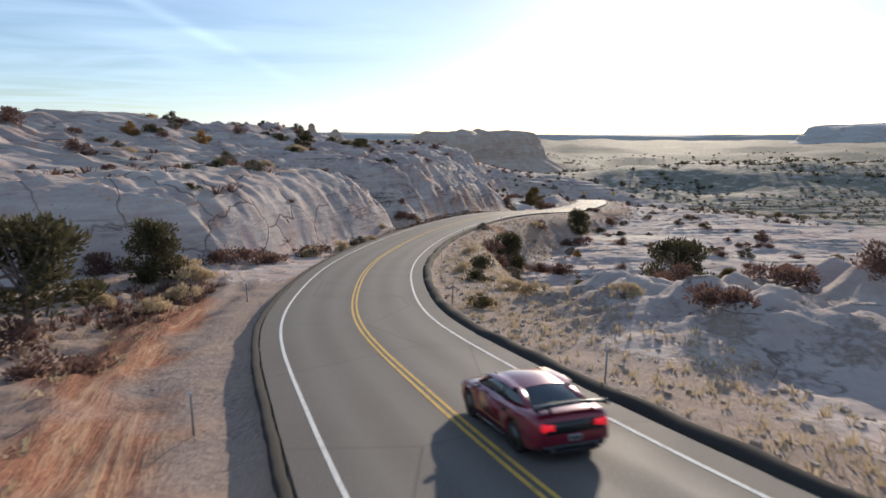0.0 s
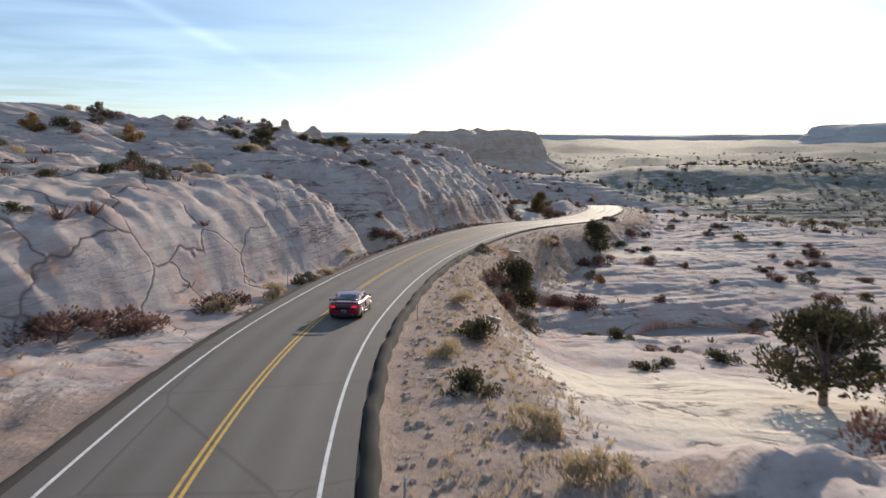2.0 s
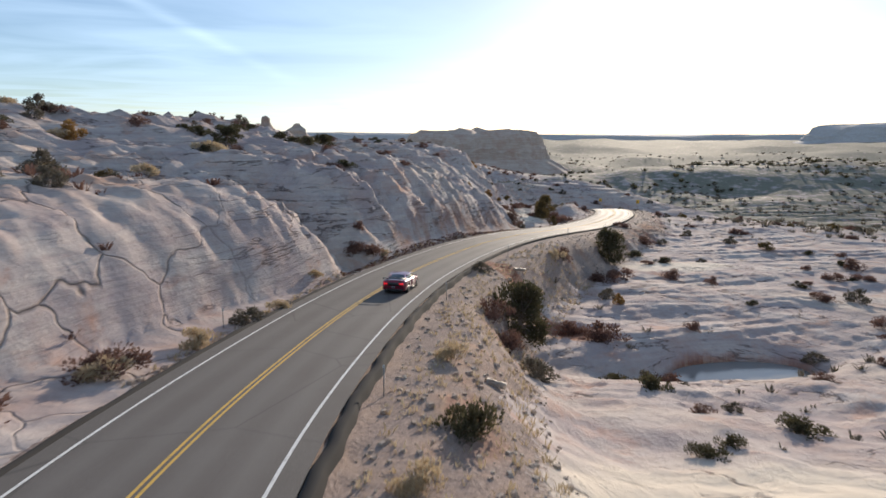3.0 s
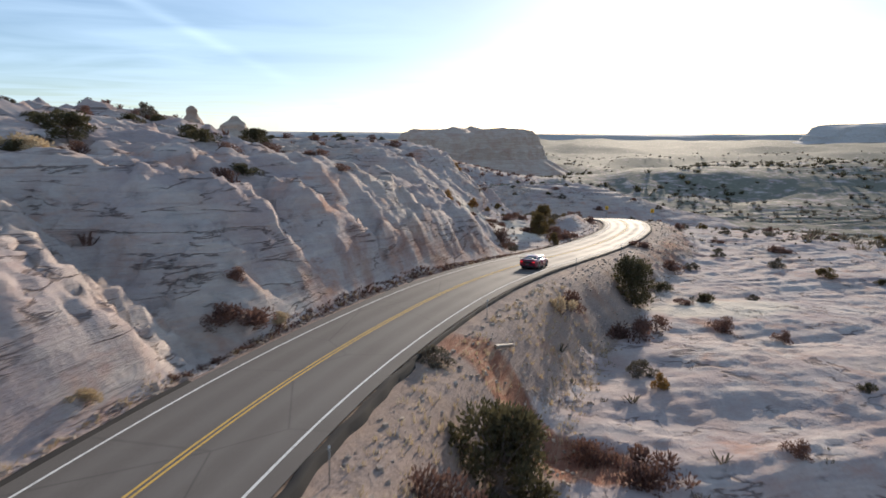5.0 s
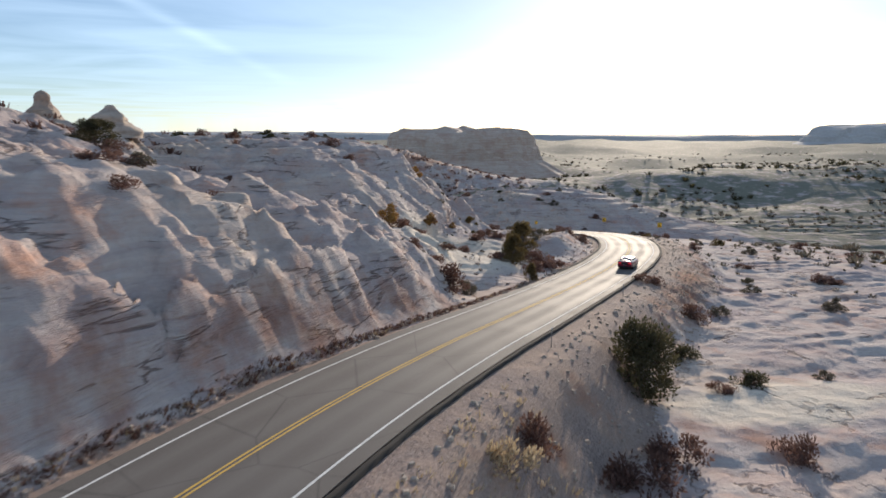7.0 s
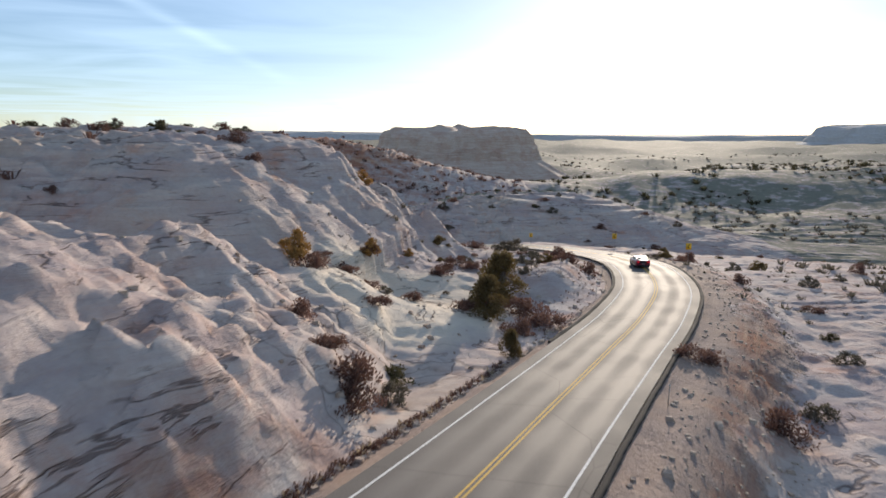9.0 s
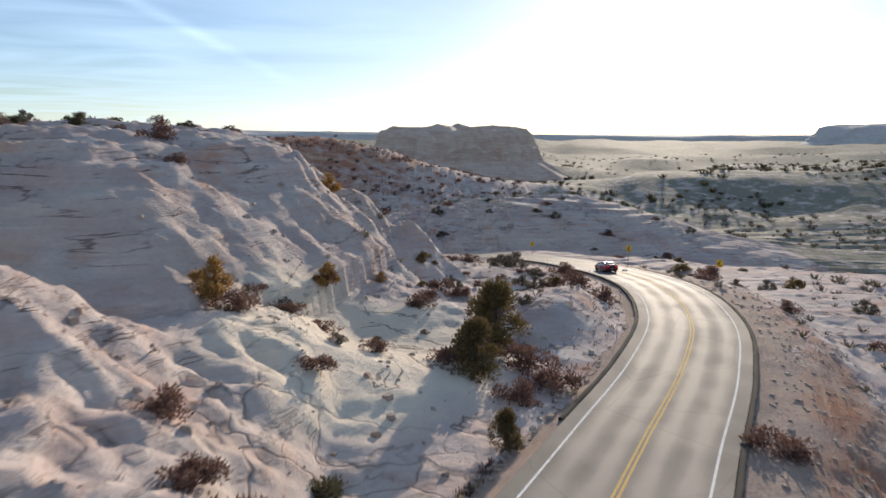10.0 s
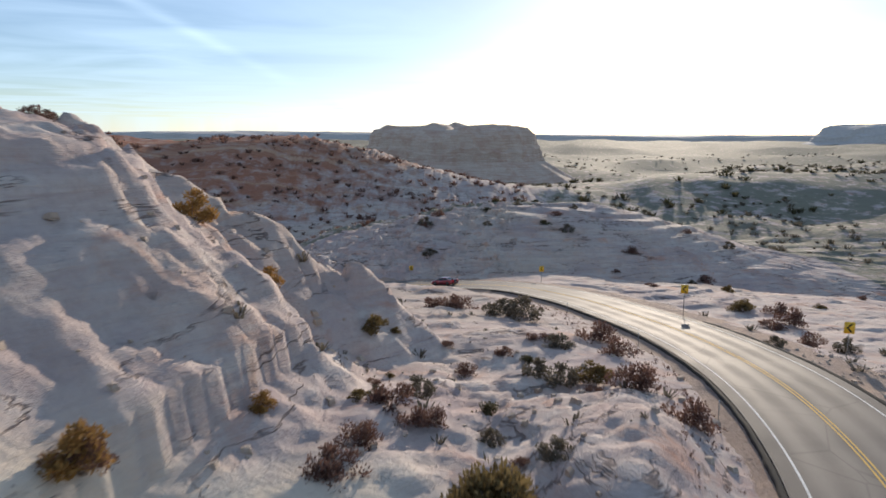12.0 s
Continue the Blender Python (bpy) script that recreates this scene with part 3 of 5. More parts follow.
def spread(fine_a, fine_b, pitch, low, high, growth=1.09):
    """Even steps between fine_a and fine_b, widening outside."""
    mid = np.arange(fine_a, fine_b, pitch)
    out, s, v = [], pitch, mid[-1]
    while v < high:
        s *= growth
        v += s
        out.append(v)
    back, s, v = [], pitch, mid[0]
    while v > low:
        s *= growth
        v -= s
        back.append(v)
    return np.concatenate([back[::-1], mid, out])


def build_ground():
    xs = spread(-27, 78, 0.35, -4500, 4500)
    ys = spread(4, 366, 0.37, -1500, 4800, 1.06)
    gx, gy = np.meshgrid(xs, ys)
    z, gap, side = ground_height(gx, gy)
    co = np.stack([gx, gy, z], -1).reshape(-1, 3)
    w, h = len(xs), len(ys)
    i = (np.arange(h - 1)[:, None] * w + np.arange(w - 1)[None]).ravel()
    quads = np.stack([i, i + 1, i + w + 1, i + w], 1)
    me = bpy.data.meshes.new("ground")
    me.vertices.add(len(co))
    me.vertices.foreach_set("co", co.ravel())
    me.loops.add(quads.size)
    me.loops.foreach_set("vertex_index", quads.ravel())
    me.polygons.add(len(quads))
    me.polygons.foreach_set("loop_start", np.arange(0, quads.size, 4))
    me.polygons.foreach_set("use_smooth", np.ones(len(quads), bool))
    me.update()
    fade = np.where(side > 0, 1 - step(6.5, 10.5, gap + 1.5 * fbm(gx, gy, 0.25, 3)), 1 - step(5.1, 6.0, gap + 0.3 * fbm(gx, gy, 0.25, 3)))
    bank = (side > 0) * (1 - step(9, 15, gap + 2.5 * fbm(gx, gy, 0.15, 3))) * table(gy, (30, 0.6), (60, 1), (120, 1), (150, 0.9), (185, 0.6), (200, 0.2))
    flat_left = (side < 0) * (1 - step(18, 30, gap + 4 * fbm(gx, gy, 0.1, 3))) * table(gy, (40, 1), (50, 0.4), (58, 0))
    mound = knoll(gx, gy, 16, 33, 14, 13, 0, 3) * (0.30 + 0.5 * fbm(gx, gy, 0.2, 3))
    soil = np.clip(np.maximum.reduce([fade, bank, flat_left, mound]), 0, 1)
    red = (side < 0) * np.exp(-((gap - 9.3 - 0.06 * (gy - 20)) / 3.2) ** 2) * table(gy, (5, 0.95), (40, 0.95), (52, 0.6), (60, 0)) * (0.85 + 0.4 * fbm(gx, gy, 0.2, 3))
    red = np.maximum(red, (side > 0) * np.exp(-((gap - 9.5) / 3.5) ** 2) * table(gy, (46, 0), (58, 0.5), (85, 0.35), (125, 0.38), (140, 0.4), (175, 0.6), (208, 0.55), (225, 0)))
    red = np.maximum(red, 1.0 * knoll(gx, gy, 11.8, 103.4, 7.5, 3.4, -24, 4))
    red = np.maximum(red, 0.9 * knoll(gx, gy, *POOL[:2], POOL[3] + 2.0, POOL[4] + 2.0, POOL[5], 6))
    red = np.maximum(red, (side < 0) * np.exp(-((gap - 7.0) / 2.4) ** 2) * table(gy, (95, 0), (105, 0.46), (150, 0.52), (160, 0)))
    red = np.maximum(red, 0.72 * knoll(gx, gy, -75, 445, 120, 75, 0, 3))
    far = step(350, 460, np.hypot(np.clip(gx - 40, 0, None) * 1.3, gy))
    scrub = 0.62 * far * (1 - 0.75 * knoll(gx, gy, -50, 445, 110, 70, 0, 3)) + 0.22 * step(45, 110, gap) * (side > 0)
    scrub = np.maximum(np.where(gap > 200, np.maximum(scrub, 0.72), scrub), 0.80 * step(520, 900, gy))
    scrub = scrub * (1 - 0.8 * knoll(gx, gy, -50, 445, 115, 75, 0, 3))
    wild = step(400, 620, np.hypot(gx * 0.8, gy))
    me.attributes.new("gap", "FLOAT", "POINT").data.foreach_set("value", np.clip(gap, 0, 60).ravel().astype(np.float32))
    for key, v in (("wild", wild), ("pale", pale_flat(gx, gy)), ("soil", soil), ("red", red), ("scrub", scrub), ("split", np.maximum.reduce([knoll(gx, gy, -27, 70, 19, 22, 0, 4), 0.7 * knoll(gx, gy, 16, 163, 8, 11, 0, 4)]))):
        a = me.attributes.new(key, "FLOAT", "POINT")
        a.data.foreach_set("value", np.clip(v, 0, 1).ravel().astype(np.float32))
    me.materials.append(GROUND)
    return tagged(new("ground", me), "pale slickrock domes, gravel and red desert soil", "ground", kind="structure")


def ribbon(name, off_a, off_b, lift, material, run_a=0.0, run_b=None, cols=2, dash=None):
    """A strip that follows the road."""
    runs = np.arange(run_a, run_b or RUN[-1], 0.8)
    verts, faces = [], []
    offs = np.linspace(off_a, off_b, cols)
    for r in runs:
        for o in offs:
            v, _ = on_road(r, o)
            verts.append((v.x, v.y, v.z + lift))
    for i in range(len(runs) - 1):
        for j in range(cols - 1):
            a = i * cols + j
            faces.append((a, a + 1, a + cols + 1, a + cols))
    ob = mesh_object(name, verts, faces, material)
    return ob, offs, runs


def build_road():
    n = 25
    road, offs, runs = ribbon("road", -SHOULDER, SHOULDER, 0.0, ASPHALT, cols=n)
    track = np.tile(sum(np.exp(-((offs - c) / 0.42) ** 2) for c in (-2.6, -0.95, 0.95, 2.6)), len(runs))
    a = road.data.attributes.new("track", "FLOAT", "POINT")
    a.data.foreach_set("value", track.astype(np.float32))
    tagged(road, "grey worn asphalt two-lane road with paler wheel tracks", "road", kind="structure")
    for name, a, b, m, label in (("edge_line", -3.56, -3.44, WHITE_LINE, "solid white edge line painted on the asphalt"),
                                 ("edge_line", 3.44, 3.56, WHITE_LINE, "solid white edge line painted on the asphalt"),
                                 ("centre_line", -0.17, -0.06, YELLOW_LINE, "one of two solid yellow centre lines"),
                                 ("centre_line", 0.06, 0.17, YELLOW_LINE, "one of two solid yellow centre lines")):
        tagged(ribbon(name, a, b, 0.008, m)[0], label, "road marking", kind="structure")


def build_kerb(run_a, run_b, side, wide, tall, label):
    """A low asphalt berm, cracked away from the road's edge."""
    runs = np.arange(run_a, run_b, 0.6)
    start = SHOULDER + 0.02
    profile = ((start, -0.10), (start + 0.05, 0.01), (start + wide * 0.5, tall * 0.9), (start + wide * 0.72, tall), (start + wide * 0.9, tall * 0.8), (start + wide, -0.5))
    verts, faces, n = [], [], len(profile)
    for k, r in enumerate(runs):
        sway = (0.05 * math.sin(r * 0.7) + 0.04 * math.sin(r * 1.9 + 1)) * (1 if wide > 0.4 else 0.25) + 0.015 * math.sin(r * 4.3)
        for o, h in profile:
            v, _ = on_road(r, side * (o + sway))
            verts.append((v.x, v.y, v.z + h - 0.02 + 0.02 * math.sin(r * 1.3 + o)))
        if k:
            for j in range(n - 1):
                a = (k - 1) * n + j
                faces.append((a, a + 1, a + n + 1, a + n) if side > 0 else (a, a + n, a + n + 1, a + 1))
    tagged(mesh_object("kerb", verts, faces, KERB), label, "kerb", kind="structure")


build_ground()
build_road()
build_kerb(12.0, 118.0, 1, 0.62, 0.18, "low cracked asphalt kerb along the outer road edge")
# thin dark strips that stand for the shaded drop at the road's edge
build_kerb(118.0, 262.0, 1, 0.36, 0.06, "crumbled asphalt lip, darkened as the shaded outer road edge")
build_kerb(8.0, 112.0, -1, 0.36, 0.06, "crumbled asphalt lip, darkened as the shaded inner road edge")
build_kerb(196.0, 300.0, -1, 0.36, 0.06, "crumbled asphalt lip, darkened as the shaded inner road edge")


def build_pool():
    """Still rain water in a hollow of the rock."""
    n = Nodes("still_pool_water")
    ripple = n.noise(n.place(), 1.5, 3)
    water = n.done((0.20, 0.19, 0.18), 0.12, n.bump(ripple, 0.05, 0.02))
    x, y, z, a, b, turn = POOL
    bm = bmesh.new()
    edge = [((a + 0.7) * math.cos(t) * (1 + 0.05 * math.sin(3 * t)), (b + 0.7) * math.sin(t) * (1 + 0.06 * math.sin(2 * t + 1))) for t in (2 * math.pi * k / 48 for k in range(48))]
    bm.faces.new([bm.verts.new((u, v, 0)) for u, v in edge])
    me = bpy.data.meshes.new("water")
    bm.to_mesh(me)
    bm.free()
    me.materials.append(water)
    ob = new("water", me)
    ob.matrix_basis = pose(x, y, z, 0, 0, turn)
    tagged(ob, "small still pool of rain water in the rock hollow", "water", kind="structure")


build_pool()

# ---- things ----


def finish(bm, name, material, parent=None, label="", smooth=True):
    me = bpy.data.meshes.new(name)
    bm.to_mesh(me)
    bm.free()
    me.materials.append(material)
    if smooth:
        me.polygons.foreach_set("use_smooth", [True] * len(me.polygons))
    ob = new(name, me)
    ob.parent = parent
    return tagged(ob, label)


def part(name, bm, material, parent, label="", smooth=True):
    return finish(bm, name, material, parent, label, smooth)


def box_bm(size, at=(0, 0, 0), bevel=0.0, turn=None):
    bm = bmesh.new()
    m = Matrix.Translation(at) @ (turn or Matrix.Identity(4)) @ Matrix.Diagonal((*size, 1))
    bmesh.ops.create_cube(bm, size=1, matrix=m)
    if bevel:
        bmesh.ops.bevel(bm, geom=bm.edges[:], offset=bevel, segments=2, affect="EDGES")
    return bm


def lathe_bm(profile, axis="Z", steps=20, at=(0, 0, 0)):
    """Turns (radius, height) pairs about an axis."""
    bm = bmesh.new()
    rings = []
    for r, h in profile:
        ring = []
        for k in range(steps):
            a = 2 * math.pi * k / steps
            u, v = r * math.cos(a), r * math.sin(a)
            p = (u, v, h) if axis == "Z" else (h, u, v)
            ring.append(bm.verts.new(Vector(p) + Vector(at)))
        rings.append(ring)
    for a, b in zip(rings, rings[1:]):
        for k in range(steps):
            bm.faces.new((a[k], a[(k + 1) % steps], b[(k + 1) % steps], b[k]))
    bm.faces.new(rings[0][::-1])
    bm.faces.new(rings[-1])
    bmesh.ops.recalc_face_normals(bm, faces=bm.faces)
    return bm


# ---- the car: x right, y ahead, z up, wheels on z = 0 ----
AXLES, WHEEL_R, TRACK = (-1.36, 1.36), 0.35, 0.80


def car_half_width(y):
    return float(table(y, (-2.40, 0.80), (-2.2, 0.90), (-1.4, 0.965), (-0.6, 0.925), (0.4, 0.92), (1.35, 0.955), (2.0, 0.90), (2.3, 0.80), (2.42, 0.66)))


def car_deck(y):
    return float(table(y, (-2.40, 0.93), (-2.30, 1.02), (-1.9, 1.04), (-1.3, 1.02), (-0.3, 0.96), (0.9, 0.97), (1.6, 0.90), (2.1, 0.80), (2.35, 0.68), (2.42, 0.6)))


def car_body():
    stations = sorted(set(np.round(np.linspace(-2.40, 2.42, 30), 3)) | {round(a + k * 0.06, 3) for a in AXLES for k in range(-7, 8)})
    bm = bmesh.new()
    rings = []
    for y in stations:
        w, d = car_half_width(y), car_deck(y)
        low = float(table(y, (-2.40, 0.42), (-2.2, 0.24), (-1.9, 0.20), (1.9, 0.17), (2.3, 0.2), (2.42, 0.32)))
        arch = 0.0
        for a in AXLES:
            q = 0.41 ** 2 - (y - a) ** 2
            if q > 0:
                arch = max(arch, WHEEL_R + math.sqrt(q))
        side = [(0.60, low), (0.80, low), (0.96, low + 0.06), (0.995, 0.40), (1.0, 0.55), (0.985, d - 0.17), (0.955, d - 0.07), (0.87, d - 0.012)]
        pts = []
        for k, (fx, z) in enumerate(side):
            x = fx * w
            if fx > 0.7 and arch:
                z = max(z, min(arch, d - 0.19 + 0.01 * k)) if k < 5 else z
            pts.append((x, z))
        pts += [(0.5 * w, d + 0.012), (0.25 * w, d + 0.022)]
        ring = [bm.verts.new((x, y, z)) for x, z in pts] + [bm.verts.new((-x, y, z)) for x, z in pts[::-1]]
        rings.append(ring)
    n = len(rings[0])
    for a, b in zip(rings, rings[1:]):
        for k in range(n):
            bm.faces.new((a[k], a[(k + 1) % n], b[(k + 1) % n], b[k]))
    bm.faces.new(rings[0])
    bm.faces.new(rings[-1][::-1])
    bmesh.ops.recalc_face_normals(bm, faces=bm.faces)
    return bm


CABIN = ((-1.80, 1.03, 0.66, 0.70), (-1.45, 1.15, 0.60, 0.74), (-1.0, 1.29, 0.56, 0.76), (-0.5, 1.365, 0.545, 0.775), (0.0, 1.375, 0.545, 0.785), (0.35, 1.34, 0.56, 0.79), (0.75, 1.17, 0.62, 0.79), (1.12, 0.98, 0.69, 0.78))


def cabin_bm(grow=0.0, first=0, last=None, base=None):
    """The glasshouse as a loft; each station is y, height, roof half width, sill half width."""
    bm = bmesh.new()
    rings = []
    for y, h, top, sill in CABIN[first:last]:
        low = base if base is not None else 0.90
        mid = (top + sill) / 2
        half = [(sill, min(low, h - 0.02)), (mid + 0.02, (low + h) / 2 + 0.02), (top, h - 0.045), (top - 0.10, h - 0.012), (0.0, h + 0.012)]
        half = [(x + (grow if x else 0), z + grow) for x, z in half]
        rings.append([bm.verts.new((x, y, z)) for x, z in half] + [bm.verts.new((-x, y, z)) for x, z in half[-2::-1]])
    n = len(rings[0])
    for a, b in zip(rings, rings[1:]):
        for k in range(n - 1):
            bm.faces.new((a[k], a[k + 1], b[k + 1], b[k]))
    bmesh.ops.recalc_face_normals(bm, faces=bm.faces)
    return bm


def strip_bm(points, width, thick):
    """A bar through points, level across x."""
    bm = bmesh.new()
    rings = []
    for p in points:
        p = Vector(p)
        rings.append([bm.verts.new(p + Vector((0, dy, dz))) for dy, dz in ((-width / 2, -thick / 2), (width / 2, -thick / 2), (width / 2, thick / 2), (-width / 2, thick / 2))])
    for a, b in zip(rings, rings[1:]):
        for k in range(4):
            bm.faces.new((a[k], a[(k + 1) % 4], b[(k + 1) % 4], b[k]))
    bm.faces.new(rings[0][::-1])
    bm.faces.new(rings[-1])
    bmesh.ops.recalc_face_normals(bm, faces=bm.faces)
    return bm


def pillar_bm(a, b, wide=0.07):
    """A pillar laid along the glass between two points."""
    a, b = Vector(a), Vector(b)
    bm = bmesh.new()
    turn = (b - a).to_track_quat("Z", "X").to_matrix().to_4x4()
    bmesh.ops.create_cube(bm, size=1, matrix=Matrix.Translation((a + b) / 2) @ turn @ Matrix.Diagonal((0.04, wide, (b - a).length, 1)))
    bmesh.ops.bevel(bm, geom=bm.edges[:], offset=0.012, segments=1, affect="EDGES")
    return bm


def build_car():
    car = tagged(new("sports_car"), "dark red two-door coupe with black rear wing, driving", "car")
    body = part("body", car_body(), RED_PAINT, car)
    part("bumper", box_bm((1.46, 0.10, 0.16), (0, -2.365, 0.36), 0.04), CARBON, body, "black lower rear bumper")
    part("light_panel", box_bm((1.36, 0.05, 0.30), (0, -2.385, 0.77), 0.02), CARBON, body, "gloss black panel between the tail lamps")
    for sx in (-1, 1):
        part("tail_light", box_bm((0.32, 0.06, 0.19), (sx * 0.61, -2.40, 0.80), 0.03), TAIL_LIGHT, body, "glowing red tail lamp")
        part("headlight", box_bm((0.34, 0.16, 0.11), (sx * 0.66, 2.22, 0.66), 0.03), HEAD_LIGHT, body, "clear headlamp")
        part("exhaust_pipe", lathe_bm([(0.05, 0), (0.06, 0.02), (0.06, 0.12), (0.045, 0.12)], "X", 12, (0, 0, 0)), ALLOY, body, "dark exhaust tip").matrix_local = pose(sx * 0.52, -2.33, 0.30, 0, 0, -90)
        part("side_skirt", box_bm((0.05, 1.75, 0.10), (sx * 0.935, 0, 0.22), 0.02), CARBON, body, "black side skirt")
        mirror = part("mirror", box_bm((0.20, 0.11, 0.13), (sx * 1.00, 0.62, 1.02), 0.035), RED_PAINT, car)
        part("mirror_glass", box_bm((0.15, 0.012, 0.09), (sx * 1.00, 0.562, 1.02), 0.004), CHROME, mirror, "mirror glass")
        door = part("door", box_bm((0.012, 1.20, 0.44), (sx * 0.921, 0.05, 0.66), 0.004), RED_PAINT, car)
        part("door_handle", box_bm((0.03, 0.16, 0.03), (sx * 0.935, -0.36, 0.80), 0.008), RED_PAINT, door)
        part("vent", box_bm((0.02, 0.22, 0.12), (sx * 0.93, -0.86, 0.82), 0.008), BLACK, body, "black side scoop")
    part("number_plate", box_bm((0.30, 0.015, 0.15), (0, -2.428, 0.54), 0.003), PLATE, body, "dim grey plate with plain dark bar")
    part("plate_bar", box_bm((0.22, 0.004, 0.05), (0, -2.439, 0.54)), BLACK, body, "plain dark bar")
    part("diffuser", box_bm((1.05, 0.18, 0.12), (0, -2.30, 0.25), 0.02), BLACK, body, "black diffuser")
    part("grille", box_bm((1.15, 0.06, 0.20), (0, 2.39, 0.46), 0.02), BLACK, body, "black grille")
    part("bonnet_scoop", box_bm((0.62, 0.50, 0.03), (0, 1.52, 0.925), 0.012), CARBON, body, "black bonnet vent")
    # glasshouse
    part("window", cabin_bm(), CAR_GLASS, car, "dark tinted glass")
    roof = part("roof", cabin_bm(0.008, 2, 6, 1.31), RED_PAINT, car)
    for sx in (-1, 1):
        part("pillar", pillar_bm((sx * 0.56, 0.36, 1.325), (sx * 0.755, 1.06, 0.985)), RED_PAINT, roof)
        part("pillar", pillar_bm((sx * 0.565, -0.95, 1.27), (sx * 0.70, -1.72, 1.02), 0.16), RED_PAINT, roof)
        part("pillar", pillar_bm((sx * 0.575, -0.35, 1.33), (sx * 0.775, -0.42, 0.97), 0.09), CARBON, roof, "black centre pillar")
    # wing on the boot
    wing = part("rear_wing", strip_bm([(-0.80, -2.26, 1.19), (-0.4, -2.26, 1.225), (0, -2.26, 1.235), (0.4, -2.26, 1.225), (0.80, -2.26, 1.19)], 0.26, 0.03), CARBON, car, "black rear wing on two struts")
    for sx in (-1, 1):
        part("strut", box_bm((0.03, 0.14, 0.20), (sx * 0.48, -2.23, 1.12), 0.008), CARBON, wing)
        part("end_plate", box_bm((0.02, 0.28, 0.12), (sx * 0.81, -2.26, 1.17), 0.006), CARBON, wing)
    wheels = []
    for sx in (-1, 1):
        for y in AXLES:
            wheel = tagged(new("wheel"), "black tyre on a dark alloy rim")
            wheel.parent = car
            r = WHEEL_R
            part("tyre", lathe_bm([(0.22, -0.12), (0.32, -0.135), (r - 0.005, -0.10), (r, 0.0), (r - 0.005, 0.10), (0.32, 0.135), (0.22, 0.12)], "X", 28), RUBBER, wheel)
            part("rim", lathe_bm([(0.235, -0.124), (0.225, -0.10), (0.06, -0.06), (0.05, 0.06), (0.225, 0.10), (0.235, 0.124)], "X", 24), ALLOY, wheel, "dark alloy rim")
            for k in range(5):
                a = 2 * math.pi * k / 5
                m = pose(sx * 0.105, 0, 0, math.degrees(a)) @ Matrix.Translation((0, 0, 0.13))
                bm = bmesh.new()
                bmesh.ops.create_cube(bm, size=1, matrix=m @ Matrix.Diagonal((0.03, 0.05, 0.20, 1)))
                part("spoke", bm, ALLOY, wheel)
            wheels.append((wheel, sx * TRACK, y))
    return car, wheels


CAR, WHEELS = build_car()

# ---- signs, posts, pipes ----


def chevron_sign(x, y, face, tall=2.1):
    z = at_ground(x, y)
    sign = tagged(new("chevron_sign"), "yellow curve sign with black chevron on a steel post", "road sign", "chevron signs round the bend")
    part("post", box_bm((0.06, 0.05, tall + 0.3), (0, 0.03, tall / 2 - 0.15), 0.008), STEEL, sign, "grey steel post")
    plate = part("plate", box_bm((0.76, 0.012, 0.91), (0, 0, tall), 0.004), SIGN_YELLOW, sign, "yellow plate")
    bm = bmesh.new()
    for sz in (-1, 1):
        q = [(-0.22, 0), (0.08, 0.34 * sz), (0.24, 0.34 * sz), (-0.06, 0)]
        vs = [bm.verts.new((a, -0.012, tall + b)) for a, b in q]
        bm.faces.new(vs if sz > 0 else vs[::-1])
    bmesh.ops.solidify(bm, geom=bm.faces[:], thickness=0.003)
    part("chevron", bm, BLACK, plate, "black chevron pointing along the bend", False)
    sign.matrix_basis = pose(x, y, z, 0, 0, face)


def delineator(run, off, tall=1.25, lean=0.0):
    v, h = on_road(run, off)
    z = at_ground(v.x, v.y)
    post = tagged(new("marker_post"), "thin grey steel roadside marker post", "marker post", "marker posts along the road")
    part("stake", box_bm((0.05, 0.035, tall + 0.25), (0, 0, tall / 2 - 0.125), 0.006), STEEL, post)
    part("reflector", box_bm((0.08, 0.012, 0.11), (0, -0.026, tall - 0.07), 0.004), WHITE, post, "small white reflector")
    post.matrix_basis = pose(v.x, v.y, z, lean, lean * 0.7, math.degrees(math.atan2(h[1], h[0])) - 90)


for run_at in (33.5, 53.0, 80.0, 104.0, 131.0, 160.0, 186.0):
    delineator(run_at, 5.5, 1.4, 2.0)
for run_at in (34.0, 56.0, 92.0, 216.0, 232.0, 252.0, 272.0):
    delineator(run_at, -5.6 if run_at > 200 else -6.4, 1.2, -1.5)

for place in ((55.2, 221.2, -14, 2.3), (49.5, 240.5, -6, 3.0), (40.6, 280.4, 8, 2.3), (18.5, 299.2, 20, 2.6)):
    chevron_sign(*place)


def culvert_pipe(x, y, z_up, turn, dip, length=2.4, r=0.24):
    bm = bmesh.new()
    rings = []
    for k in range(int(length / 0.12)):
        h = k * 0.12
        rr = r + (0.012 if k % 2 else 0.0)
        rings.append([bm.verts.new((rr * math.cos(a), h, rr * math.sin(a))) for a in (2 * math.pi * j / 18 for j in range(18))])
    for a, b in zip(rings, rings[1:]):
        for j in range(18):
            bm.faces.new((a[j], a[(j + 1) % 18], b[(j + 1) % 18], b[j]))
    bmesh.ops.solidify(bm, geom=bm.faces[:], thickness=0.01)
    ob = finish(bm, "culvert_pipe", CULVERT, None, "pale corrugated metal drain pipe lying on the bank")
    tagged(ob, category="pipe")
    ob.matrix_basis = pose(x, y, at_ground(x, y) + z_up, dip, 0, turn)


CULVERT = plain("zinc_pipe", (0.50, 0.44, 0.38), 0.55, Metallic=0.1)
culvert_pipe(4.4, 68.4, 0.05, -78, -20, 1.2, 0.16)
